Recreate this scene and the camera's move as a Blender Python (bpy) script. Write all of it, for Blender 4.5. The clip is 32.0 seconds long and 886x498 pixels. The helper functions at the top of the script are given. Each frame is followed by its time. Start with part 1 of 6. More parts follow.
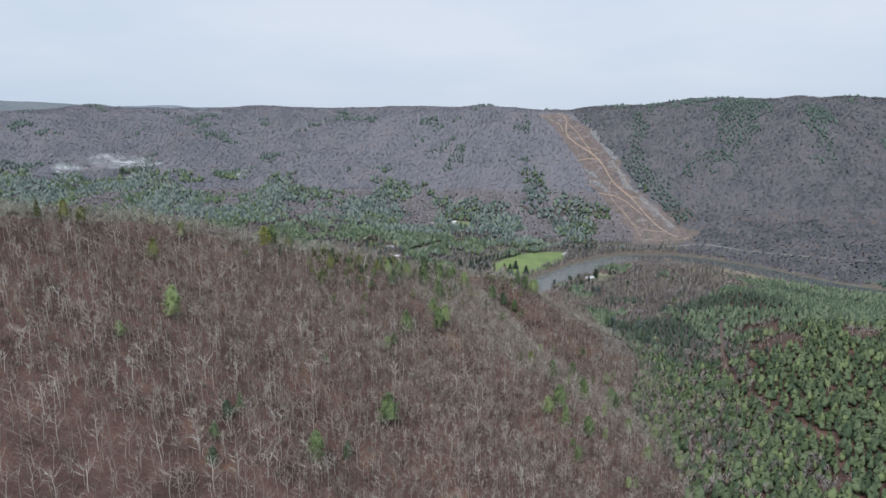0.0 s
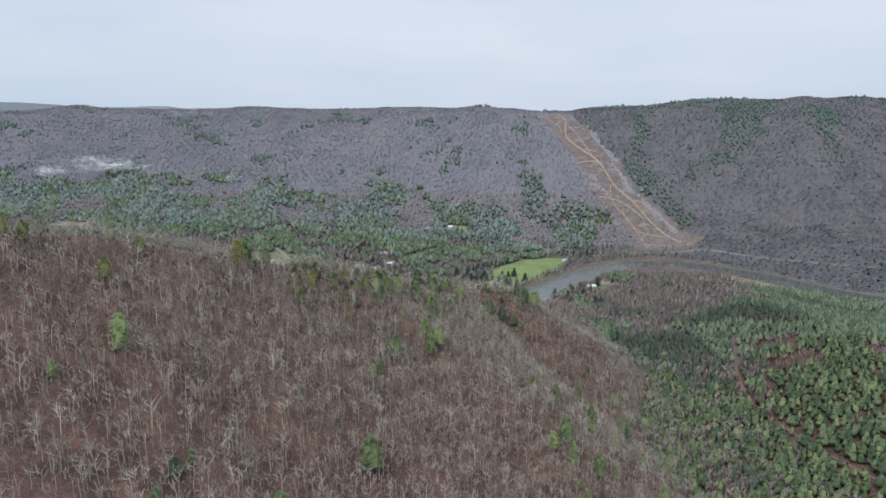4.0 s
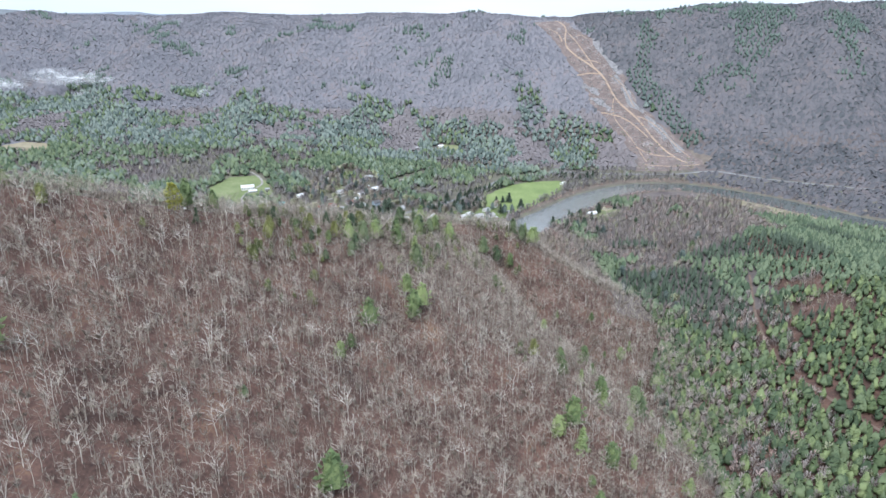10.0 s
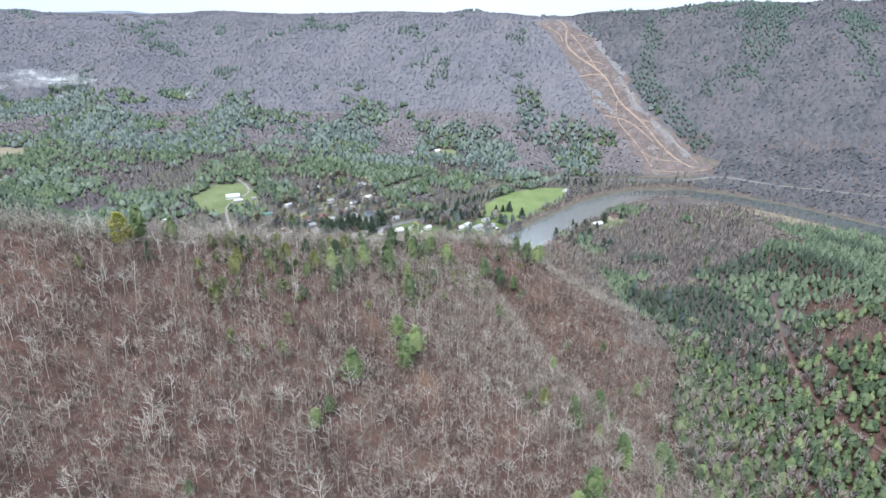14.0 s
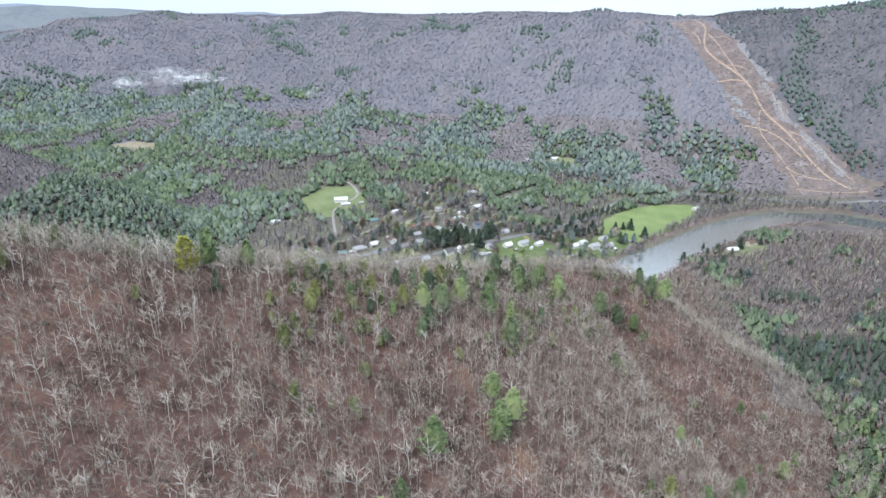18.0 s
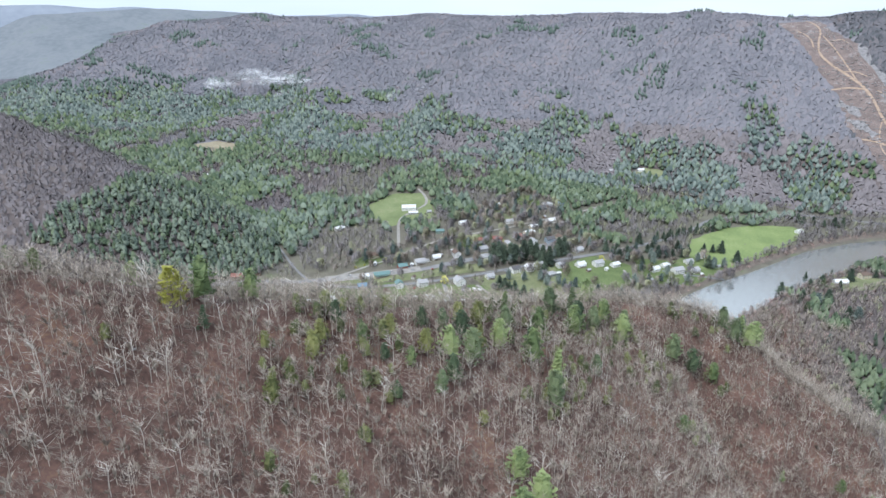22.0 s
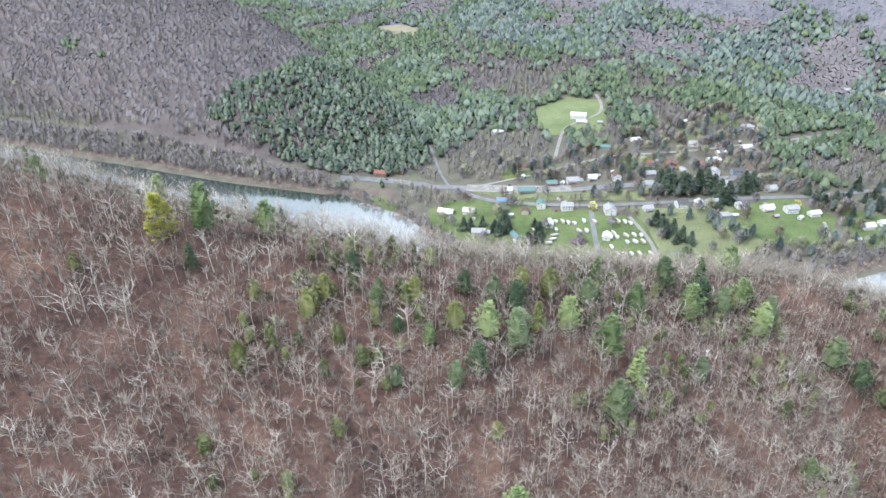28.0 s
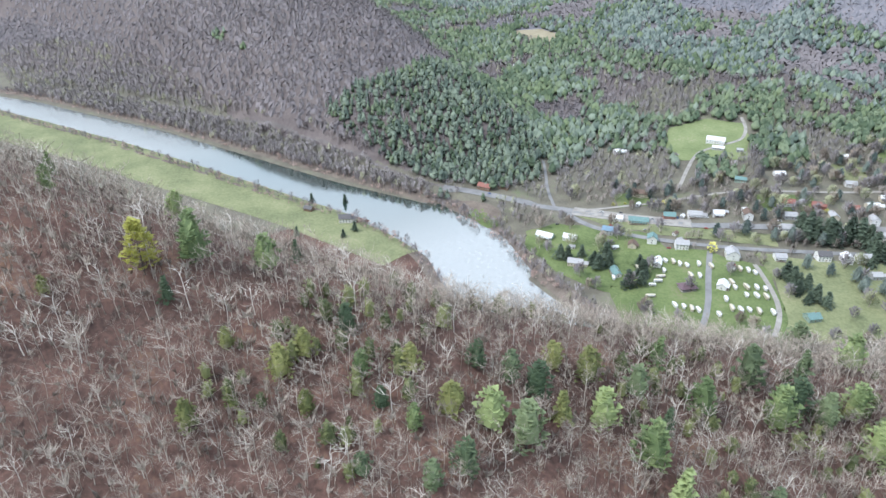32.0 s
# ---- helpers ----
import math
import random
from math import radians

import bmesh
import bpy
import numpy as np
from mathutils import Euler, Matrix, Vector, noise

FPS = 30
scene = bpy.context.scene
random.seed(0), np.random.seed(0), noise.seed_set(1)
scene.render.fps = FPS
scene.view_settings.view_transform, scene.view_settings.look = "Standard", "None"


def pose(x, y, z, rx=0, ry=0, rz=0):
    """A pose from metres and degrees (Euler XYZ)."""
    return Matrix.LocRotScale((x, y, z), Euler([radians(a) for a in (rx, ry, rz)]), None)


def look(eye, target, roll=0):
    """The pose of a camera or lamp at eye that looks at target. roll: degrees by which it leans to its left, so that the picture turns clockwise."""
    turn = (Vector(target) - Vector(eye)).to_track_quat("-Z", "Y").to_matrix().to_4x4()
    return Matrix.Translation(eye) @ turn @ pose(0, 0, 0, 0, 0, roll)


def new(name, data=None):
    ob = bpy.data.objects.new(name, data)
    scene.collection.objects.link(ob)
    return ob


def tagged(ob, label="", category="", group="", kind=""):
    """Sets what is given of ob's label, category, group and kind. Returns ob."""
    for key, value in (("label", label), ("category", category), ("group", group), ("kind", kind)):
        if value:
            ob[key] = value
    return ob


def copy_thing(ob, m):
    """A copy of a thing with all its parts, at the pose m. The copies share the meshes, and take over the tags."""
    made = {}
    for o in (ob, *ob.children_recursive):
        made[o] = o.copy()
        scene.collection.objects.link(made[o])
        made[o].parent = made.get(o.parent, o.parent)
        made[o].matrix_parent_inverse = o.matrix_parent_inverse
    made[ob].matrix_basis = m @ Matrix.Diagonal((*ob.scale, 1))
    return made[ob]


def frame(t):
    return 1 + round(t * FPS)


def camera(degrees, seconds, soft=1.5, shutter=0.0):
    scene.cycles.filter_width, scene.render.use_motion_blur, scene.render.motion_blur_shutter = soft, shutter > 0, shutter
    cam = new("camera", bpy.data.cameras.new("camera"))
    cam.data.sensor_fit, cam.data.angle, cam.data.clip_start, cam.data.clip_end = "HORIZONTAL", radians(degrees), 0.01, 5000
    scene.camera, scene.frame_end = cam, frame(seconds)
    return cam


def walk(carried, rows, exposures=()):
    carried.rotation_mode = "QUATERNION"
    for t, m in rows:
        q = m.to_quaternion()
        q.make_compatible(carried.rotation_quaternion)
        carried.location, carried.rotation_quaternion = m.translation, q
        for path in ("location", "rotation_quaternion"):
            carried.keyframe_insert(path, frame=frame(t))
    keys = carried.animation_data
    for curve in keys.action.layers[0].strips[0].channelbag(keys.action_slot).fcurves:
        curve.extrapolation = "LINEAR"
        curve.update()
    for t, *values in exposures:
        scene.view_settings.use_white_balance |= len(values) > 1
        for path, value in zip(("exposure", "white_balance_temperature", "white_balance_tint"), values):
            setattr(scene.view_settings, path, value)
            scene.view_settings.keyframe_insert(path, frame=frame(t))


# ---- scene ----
cam = camera(69.0, 32.0)
PATH = [
    (0.0, pose(-5.9, -277.3, 361.0, 78.58, 0, 1.28)),
    (0.5, pose(-5.9, -269.6, 361.0, 78.59, 0, 1.28)),
    (1.0, pose(-5.8, -261.8, 361.0, 78.62, 0, 1.27)),
    (1.5, pose(-5.7, -254.1, 361.0, 78.62, 0, 1.27)),
    (2.0, pose(-5.5, -246.2, 361.0, 78.61, 0, 1.24)),
    (2.5, pose(-5.1, -238.1, 361.0, 78.62, 0, 1.19)),
    (3.0, pose(-4.6, -229.9, 361.1, 78.65, 0, 1.15)),
    (3.5, pose(-4.1, -221.6, 361.1, 78.67, 0, 1.07)),
    (4.5, pose(-3.0, -204.5, 361.4, 78.69, 0, 0.99)),
    (5.5, pose(-1.9, -187.4, 361.6, 78.71, 0, 0.90)),
    (6.0, pose(-1.5, -178.7, 361.7, 78.72, 0, 0.85)),
    (6.5, pose(-1.2, -169.9, 361.8, 78.72, 0, 0.80)),
    (7.0, pose(-0.9, -161.0, 361.9, 76.57, 0, 0.69)),
    (7.5, pose(-0.7, -152.0, 362.0, 72.27, 0, 0.54)),
    (8.0, pose(-0.4, -142.8, 362.1, 70.94, 0, 0.47)),
    (8.5, pose(-0.2, -133.4, 362.3, 70.96, 0, 0.43)),
    (9.0, pose(0.1, -124.0, 362.4, 70.98, 0, 0.39)),
    (9.5, pose(0.4, -114.5, 362.6, 70.98, 0, 0.35)),
    (10.0, pose(0.7, -105.0, 362.7, 70.98, 0, 0.31)),
    (10.5, pose(1.0, -95.5, 362.8, 70.98, 0, 0.27)),
    (11.0, pose(1.1, -86.1, 362.9, 70.97, 0, 0.26)),
    (11.5, pose(1.2, -76.6, 363.0, 70.96, 0, 0.21)),
    (12.0, pose(1.3, -67.2, 363.1, 70.93, 0, 0.18)),
    (12.5, pose(1.2, -57.8, 363.1, 70.92, 0, 0.14)),
    (13.0, pose(1.1, -48.3, 363.1, 70.91, 0, 0.11)),
    (13.5, pose(0.9, -38.7, 363.2, 70.92, 0, 0.05)),
    (14.5, pose(0.5, -19.3, 363.2, 70.91, 0, 0.03)),
    (15.1, pose(0.2, -7.7, 363.2, 70.90, 0, 0.01)),
    (15.5, pose(0.0, 0.0, 363.2, 70.89, 0, -0.00)),
    (16.0, pose(-0.2, 9.7, 363.3, 70.89, 0, 2.35)),
    (16.5, pose(-0.4, 19.2, 363.3, 70.87, 0, 5.35)),
    (17.0, pose(-0.5, 28.7, 363.3, 70.86, 0, 7.09)),
    (17.5, pose(-0.5, 38.1, 363.3, 70.89, 0, 8.28)),
    (18.0, pose(-0.2, 47.4, 363.3, 70.95, 0, 10.43)),
    (18.5, pose(0.4, 56.5, 363.3, 70.99, 0, 12.52)),
    (19.0, pose(1.5, 65.4, 363.3, 71.01, 0, 13.23)),
    (19.5, pose(3.0, 74.2, 363.3, 71.00, 0, 13.45)),
    (20.0, pose(4.9, 82.8, 363.2, 71.01, 0, 14.59)),
    (20.5, pose(7.3, 91.3, 363.1, 71.03, 0, 15.80)),
    (21.0, pose(9.9, 99.8, 363.0, 71.08, 0, 16.87)),
    (21.5, pose(12.8, 108.3, 363.0, 71.10, 0, 17.73)),
    (22.0, pose(15.8, 116.7, 362.9, 71.12, 0, 18.46)),
    (22.5, pose(18.9, 125.2, 362.9, 71.13, 0, 19.00)),
    (23.0, pose(21.9, 133.7, 362.9, 71.13, 0, 19.96)),
    (23.5, pose(24.9, 142.4, 362.9, 71.11, 0, 21.63)),
    (24.0, pose(27.8, 151.1, 363.0, 71.12, 0, 23.69)),
    (24.5, pose(30.6, 159.9, 363.0, 71.12, 0, 25.73)),
    (25.0, pose(33.2, 168.8, 363.0, 70.89, 0, 27.24)),
    (25.5, pose(35.6, 177.8, 363.1, 68.66, 0, 28.14)),
    (26.0, pose(37.8, 186.9, 363.1, 65.20, 0, 29.88)),
    (26.5, pose(40.0, 196.0, 363.1, 62.40, 0, 31.61)),
    (27.0, pose(42.1, 205.1, 363.2, 61.65, 0, 33.35)),
    (27.5, pose(44.3, 214.2, 363.2, 61.58, 0, 35.08)),
    (28.0, pose(45.8, 223.4, 363.2, 61.59, 0, 37.31)),
    (28.5, pose(46.9, 232.7, 363.2, 61.59, 0, 39.77)),
    (29.0, pose(47.6, 242.0, 363.2, 61.62, 0, 42.39)),
    (29.5, pose(47.8, 251.3, 363.1, 61.63, 0, 45.11)),
    (30.0, pose(47.8, 260.6, 363.1, 61.67, 0, 47.85)),
    (30.5, pose(47.5, 269.9, 363.0, 61.70, 0, 50.36)),
    (31.0, pose(47.1, 279.1, 363.0, 61.71, 0, 50.82)),
    (31.5, pose(46.7, 288.3, 362.9, 61.64, 0, 50.84)),
    (32.0, pose(46.3, 297.4, 362.8, 61.57, 0, 50.81)),
]
walk(cam, PATH, exposures=[(0, 0.0, 6250, 10), (6.5, 0.0, 6250, 10), (7.0, -0.13, 6250, 10), (7.5, 0.6, 6250, 10), (8.0, 1.18, 6080, 10), (8.5, 0.68, 6100, 10), (9.0, 0.7, 6050, 10), (16.0, 0.71, 6050, 10), (19.0, 0.62, 6070, 10), (22.0, 0.56, 6100, 10), (24.0, 0.46, 6150, 10), (25.0, 0.45, 6150, 10), (25.5, 0.7, 6100, 10), (26.5, 0.86, 6100, 10), (28.0, 0.95, 6080, 10), (29.0, 0.82, 6100, 10), (32, 0.84, 6100, 10)])

# ---- overcast sky and a veiled sun ----
SUN_HIGH, SUN_TURN = radians(52), radians(200)
world = bpy.data.worlds.new("overcast_sky")
scene.world = world
world.use_nodes = True
wn, wl = world.node_tree.nodes, world.node_tree.links
wn.clear()
sky = wn.new("ShaderNodeTexSky")
sky.sky_type, sky.sun_disc, sky.sun_elevation, sky.sun_rotation = "NISHITA", False, SUN_HIGH, SUN_TURN
sky.air_density, sky.dust_density = 1.0, 3.0
clear = wn.new("ShaderNodeVectorMath")
clear.operation, clear.inputs["Scale"].default_value = "SCALE", 0.1
place = wn.new("ShaderNodeTexCoord")
squash = wn.new("ShaderNodeVectorMath")
squash.operation, squash.inputs[1].default_value = "MULTIPLY", (1.0, 1.0, 4.0)
clouds = wn.new("ShaderNodeTexNoise")
clouds.inputs["Scale"].default_value, clouds.inputs["Detail"].default_value = 1.6, 4.0
veil = wn.new("ShaderNodeValToRGB")
veil.color_ramp.elements[0].position, veil.color_ramp.elements[0].color = 0.35, (0.58, 0.69, 0.82, 1)
veil.color_ramp.elements[1].position, veil.color_ramp.elements[1].color = 0.68, (0.75, 0.80, 0.88, 1)
mixed = wn.new("ShaderNodeMixRGB")
mixed.inputs[0].default_value = 0.9
back = wn.new("ShaderNodeBackground")
out = wn.new("ShaderNodeOutputWorld")
wl.new(sky.outputs[0], clear.inputs[0])
wl.new(place.outputs["Generated"], squash.inputs[0])
wl.new(squash.outputs[0], clouds.inputs["Vector"])
wl.new(clouds.outputs[0], veil.inputs[0])
wl.new(clear.outputs[0], mixed.inputs[1])
wl.new(veil.outputs[0], mixed.inputs[2])
wl.new(mixed.outputs[0], back.inputs[0])
back.inputs[1].default_value = 1.0
wl.new(back.outputs[0], out.inputs[0])
sun = new("sun", bpy.data.lights.new("sun", "SUN"))
sun.data.energy, sun.data.angle, sun.data.color = 1.5, radians(14), (1.0, 0.97, 0.92)
sun.matrix_world = look((0, 0, 0), (-math.sin(SUN_TURN) * math.cos(SUN_HIGH), -math.cos(SUN_TURN) * math.cos(SUN_HIGH), -math.sin(SUN_HIGH)))


# ---- materials ----
def surf(name, dark, light, size, fine=None, roughness=0.9, bump=0.0, vary=0.0, third=None, third_at=0.62, metal=0.0, spec=0.3):
    """Mottled material: two tones over noise of two sizes (metres), a third tone in patches, and a tint that differs from piece to piece."""
    m = bpy.data.materials.new(name)
    m.use_nodes = True
    n, l = m.node_tree.nodes, m.node_tree.links
    b = n["Principled BSDF"]
    b.inputs["Roughness"].default_value, b.inputs["Metallic"].default_value = roughness, metal
    b.inputs["Specular IOR Level"].default_value = spec
    geo = n.new("ShaderNodeNewGeometry")

    def noisy(scale, detail):
        t = n.new("ShaderNodeTexNoise")
        t.inputs["Scale"].default_value, t.inputs["Detail"].default_value = 1.0 / scale, detail
        l.new(geo.outputs["Position"], t.inputs["Vector"])
        return t.outputs[0]

    def math2(op, a, b2):
        t = n.new("ShaderNodeMath")
        t.operation = op
        for k, v in enumerate((a, b2)):
            if isinstance(v, (int, float)):
                t.inputs[k].default_value = v
            else:
                l.new(v, t.inputs[k])
        return t.outputs[0]

    value = noisy(size, 4.0)
    if fine:
        value = math2("ADD", math2("MULTIPLY", value, 0.6), math2("MULTIPLY", noisy(fine, 2.0), 0.4))
    if vary:
        at, ob, isl = n.new("ShaderNodeAttribute"), n.new("ShaderNodeObjectInfo"), n.new("ShaderNodeNewGeometry")
        at.attribute_name = "tint"
        r = math2("FRACT", math2("ADD", at.outputs["Fac"], ob.outputs["Random"]), 0.0)
        r = math2("ADD", math2("MULTIPLY", r, 0.7), math2("MULTIPLY", isl.outputs["Random Per Island"], 0.3))
        value = math2("ADD", value, math2("MULTIPLY", math2("SUBTRACT", r, 0.5), vary))
    ramp = n.new("ShaderNodeValToRGB")
    e = ramp.color_ramp.elements
    e[0].position, e[0].color = 0.34, (*dark, 1)
    e[1].position, e[1].color = (0.58 if third else 0.66), (*light, 1)
    if third:
        k = e.new(third_at + 0.1)
        k.color = (*third, 1)
    l.new(value, ramp.inputs[0])
    l.new(ramp.outputs[0], b.inputs["Base Color"])
    if bump:
        bp = n.new("ShaderNodeBump")
        bp.inputs["Strength"].default_value, bp.inputs["Distance"].default_value = bump, (fine or size) * 0.3
        l.new(noisy(fine or size, 3.0), bp.inputs["Height"])
        l.new(bp.outputs[0], b.inputs["Normal"])
    return m


LITTER = surf("leaf_litter", (0.066, 0.042, 0.036), (0.178, 0.105, 0.084), 26, 1.6, bump=0.8, third=(0.27, 0.165, 0.105))
# mountain litter, two tones: distance haze is mixed in as blue-grey
LITTER_HAZED = surf("haze_tinted_mountain_litter", (0.185, 0.183, 0.205), (0.24, 0.234, 0.256), 60, 6, bump=0.4, third=(0.27, 0.252, 0.268))
LITTER_STEEP_HAZED = surf("haze_tinted_steep_litter", (0.125, 0.122, 0.135), (0.18, 0.172, 0.184), 60, 6, bump=0.4, third=(0.165, 0.14, 0.14))
LITTER_HILL = surf("brown_grey_hill_litter", (0.115, 0.097, 0.095), (0.185, 0.157, 0.15), 40, 4, bump=0.6, third=(0.20, 0.168, 0.152))
BARK = surf("grey_bark", (0.25, 0.218, 0.18), (0.56, 0.505, 0.435), 9, 1.2, vary=0.7)
BARK_PALE = surf("pale_bark", (0.46, 0.425, 0.37), (0.77, 0.725, 0.655), 8, 1.0, vary=0.5)
BARK_DARK = surf("dark_bark", (0.07, 0.06, 0.055), (0.15, 0.13, 0.12), 9, 1.2, vary=0.5)
TWIG = surf("bare_twigs", (0.197, 0.162, 0.134), (0.41, 0.354, 0.296), 30, 3, vary=0.7)
# grey-purple twigs, paled and blued further to put haze into the colour
TWIG_FAR_HAZED = surf("haze_tinted_twigs_of_far_woods", (0.17, 0.173, 0.198), (0.25, 0.246, 0.272), 110, 7, vary=0.3, third=(0.265, 0.238, 0.248), third_at=0.56)
TWIG_HILL = surf("purple_brown_twigs_of_the_hill", (0.178, 0.162, 0.169), (0.278, 0.252, 0.259), 60, 8, vary=0.2)
TWIG_EAST = surf("brown_grey_twigs", (0.225, 0.194, 0.178), (0.41, 0.36, 0.326), 40, 5, vary=0.6)
TWIG_BUD = surf("budding_twigs", (0.27, 0.28, 0.18), (0.48, 0.49, 0.32), 20, 3, vary=0.5)
TWIG_RED = surf("reddish_budding_twigs", (0.33, 0.235, 0.21), (0.52, 0.39, 0.35), 20, 3, vary=0.5)
NEEDLE = surf("pine_needles", (0.075, 0.112, 0.062), (0.175, 0.225, 0.12), 30, 2.0, vary=1.0, roughness=0.7)
NEEDLE_PLANT = surf("plantation_pine_needles", (0.085, 0.125, 0.076), (0.195, 0.245, 0.15), 30, 2.0, vary=0.8, roughness=0.7)
NEEDLE_DARK = surf("spruce_needles", (0.06, 0.085, 0.06), (0.125, 0.165, 0.115), 30, 2.0, vary=0.7, roughness=0.7)
NEEDLE_BRIGHT = surf("bright_pine_needles", (0.10, 0.142, 0.066), (0.245, 0.302, 0.14), 12, 1.0, vary=0.8, roughness=0.7)
NEEDLE_FRESH = surf("fresh_green_pine_needles", (0.128, 0.18, 0.078), (0.31, 0.375, 0.165), 12, 1.0, vary=0.8, roughness=0.7)
NEEDLE_YELLOW = surf("yellowing_needles", (0.38, 0.375, 0.088), (0.70, 0.66, 0.21), 6, 0.8, vary=0.5, roughness=0.7)
NEEDLE_BLUE = surf("blue_green_lone_pine_needles", (0.098, 0.132, 0.07), (0.215, 0.265, 0.14), 12, 1.0, vary=0.5, roughness=0.7)
NEEDLE_OLIVE = surf("olive_hemlock_needles", (0.125, 0.145, 0.055), (0.28, 0.29, 0.11), 10, 1.0, vary=0.6, roughness=0.7)
SHRUB = surf("laurel_leaves", (0.085, 0.105, 0.045), (0.23, 0.25, 0.105), 8, 0.8, vary=0.7, roughness=0.6)
LAWN = surf("mown_lawn", (0.10, 0.138, 0.053), (0.172, 0.22, 0.088), 30, 2.5, bump=0.2, third=(0.22, 0.215, 0.125), third_at=0.56)
PASTURE = surf("pasture_grass", (0.152, 0.175, 0.09), (0.262, 0.28, 0.148), 45, 3.0, bump=0.2, third=(0.34, 0.31, 0.21))
CROP = surf("young_green_field", (0.165, 0.225, 0.085), (0.255, 0.32, 0.125), 40, 3.0, bump=0.2, third=(0.31, 0.33, 0.19))
MEADOW = surf("worn_meadow_grass", (0.15, 0.19, 0.08), (0.235, 0.275, 0.13), 40, 3.0, bump=0.2, third=(0.31, 0.29, 0.19), third_at=0.56)
STRAW = surf("dry_grass", (0.26, 0.225, 0.15), (0.40, 0.35, 0.25), 18, 2.0, bump=0.2)
BANK = surf("river_bank_brush", (0.135, 0.112, 0.096), (0.25, 0.21, 0.175), 14, 1.5, bump=0.5)
ASPHALT = surf("worn_asphalt", (0.19, 0.19, 0.195), (0.30, 0.30, 0.30), 12, 0.8)
GRAVEL = surf("pale_gravel", (0.26, 0.245, 0.225), (0.42, 0.40, 0.37), 8, 0.6, bump=0.3)
CLEARED = surf("cleared_slope_soil", (0.145, 0.12, 0.112), (0.255, 0.20, 0.182), 18, 2.6, bump=1.0, third=(0.31, 0.295, 0.285), third_at=0.54)
TRACK = surf("bare_track_soil", (0.34, 0.25, 0.185), (0.50, 0.38, 0.29), 9, 1.5, bump=0.3)
SLASH_GREY = surf("grey_cut_branches", (0.17, 0.165, 0.17), (0.36, 0.35, 0.35), 7, 0.9, bump=1.0)
STONE = surf("grey_boulder", (0.28, 0.27, 0.26), (0.52, 0.51, 0.49), 2, 0.4, bump=0.4, vary=0.3)
FLOOR = surf("valley_floor_litter_and_grass", (0.125, 0.115, 0.095), (0.20, 0.188, 0.145), 24, 2.0, bump=0.5, third=(0.15, 0.205, 0.085))
# pines across the valley: needle greens made bluer and paler to hold haze
NEEDLE_VALLEY_HAZED = surf("haze_tinted_pine_needles", (0.098, 0.133, 0.12), (0.228, 0.273, 0.242), 40, 3.0, vary=0.9, roughness=0.7)
NEEDLE_BRIGHT_HAZED = surf("haze_tinted_bright_needles", (0.112, 0.15, 0.12), (0.235, 0.288, 0.218), 40, 3.0, vary=0.7, roughness=0.7)
# twigs of the steep mountain, their brown-grey shifted to blue as painted haze
TWIG_MOUNT_HAZED = surf("haze_tinted_twigs_of_steep_woods", (0.10, 0.108, 0.118), (0.175, 0.17, 0.185), 80, 8, vary=0.3, third=(0.20, 0.178, 0.182), third_at=0.56)
# mountain pines: grey-blue haze painted into the needle green
NEEDLE_MOUNT_HAZED = surf("haze_tinted_needles_of_far_woods", (0.085, 0.125, 0.105), (0.155, 0.205, 0.172), 60, 6.0, vary=0.5, roughness=0.7)
EARTH = surf("damp_forest_road", (0.15, 0.105, 0.085), (0.26, 0.19, 0.15), 6, 0.8, bump=0.3)
TWIG_VALLEY = surf("bare_twigs_of_valley_woods", (0.195, 0.18, 0.187), (0.335, 0.308, 0.312), 40, 5, vary=0.5)
RAIL = surf("old_cinder_trail", (0.12, 0.108, 0.105), (0.21, 0.19, 0.18), 10, 1.0)


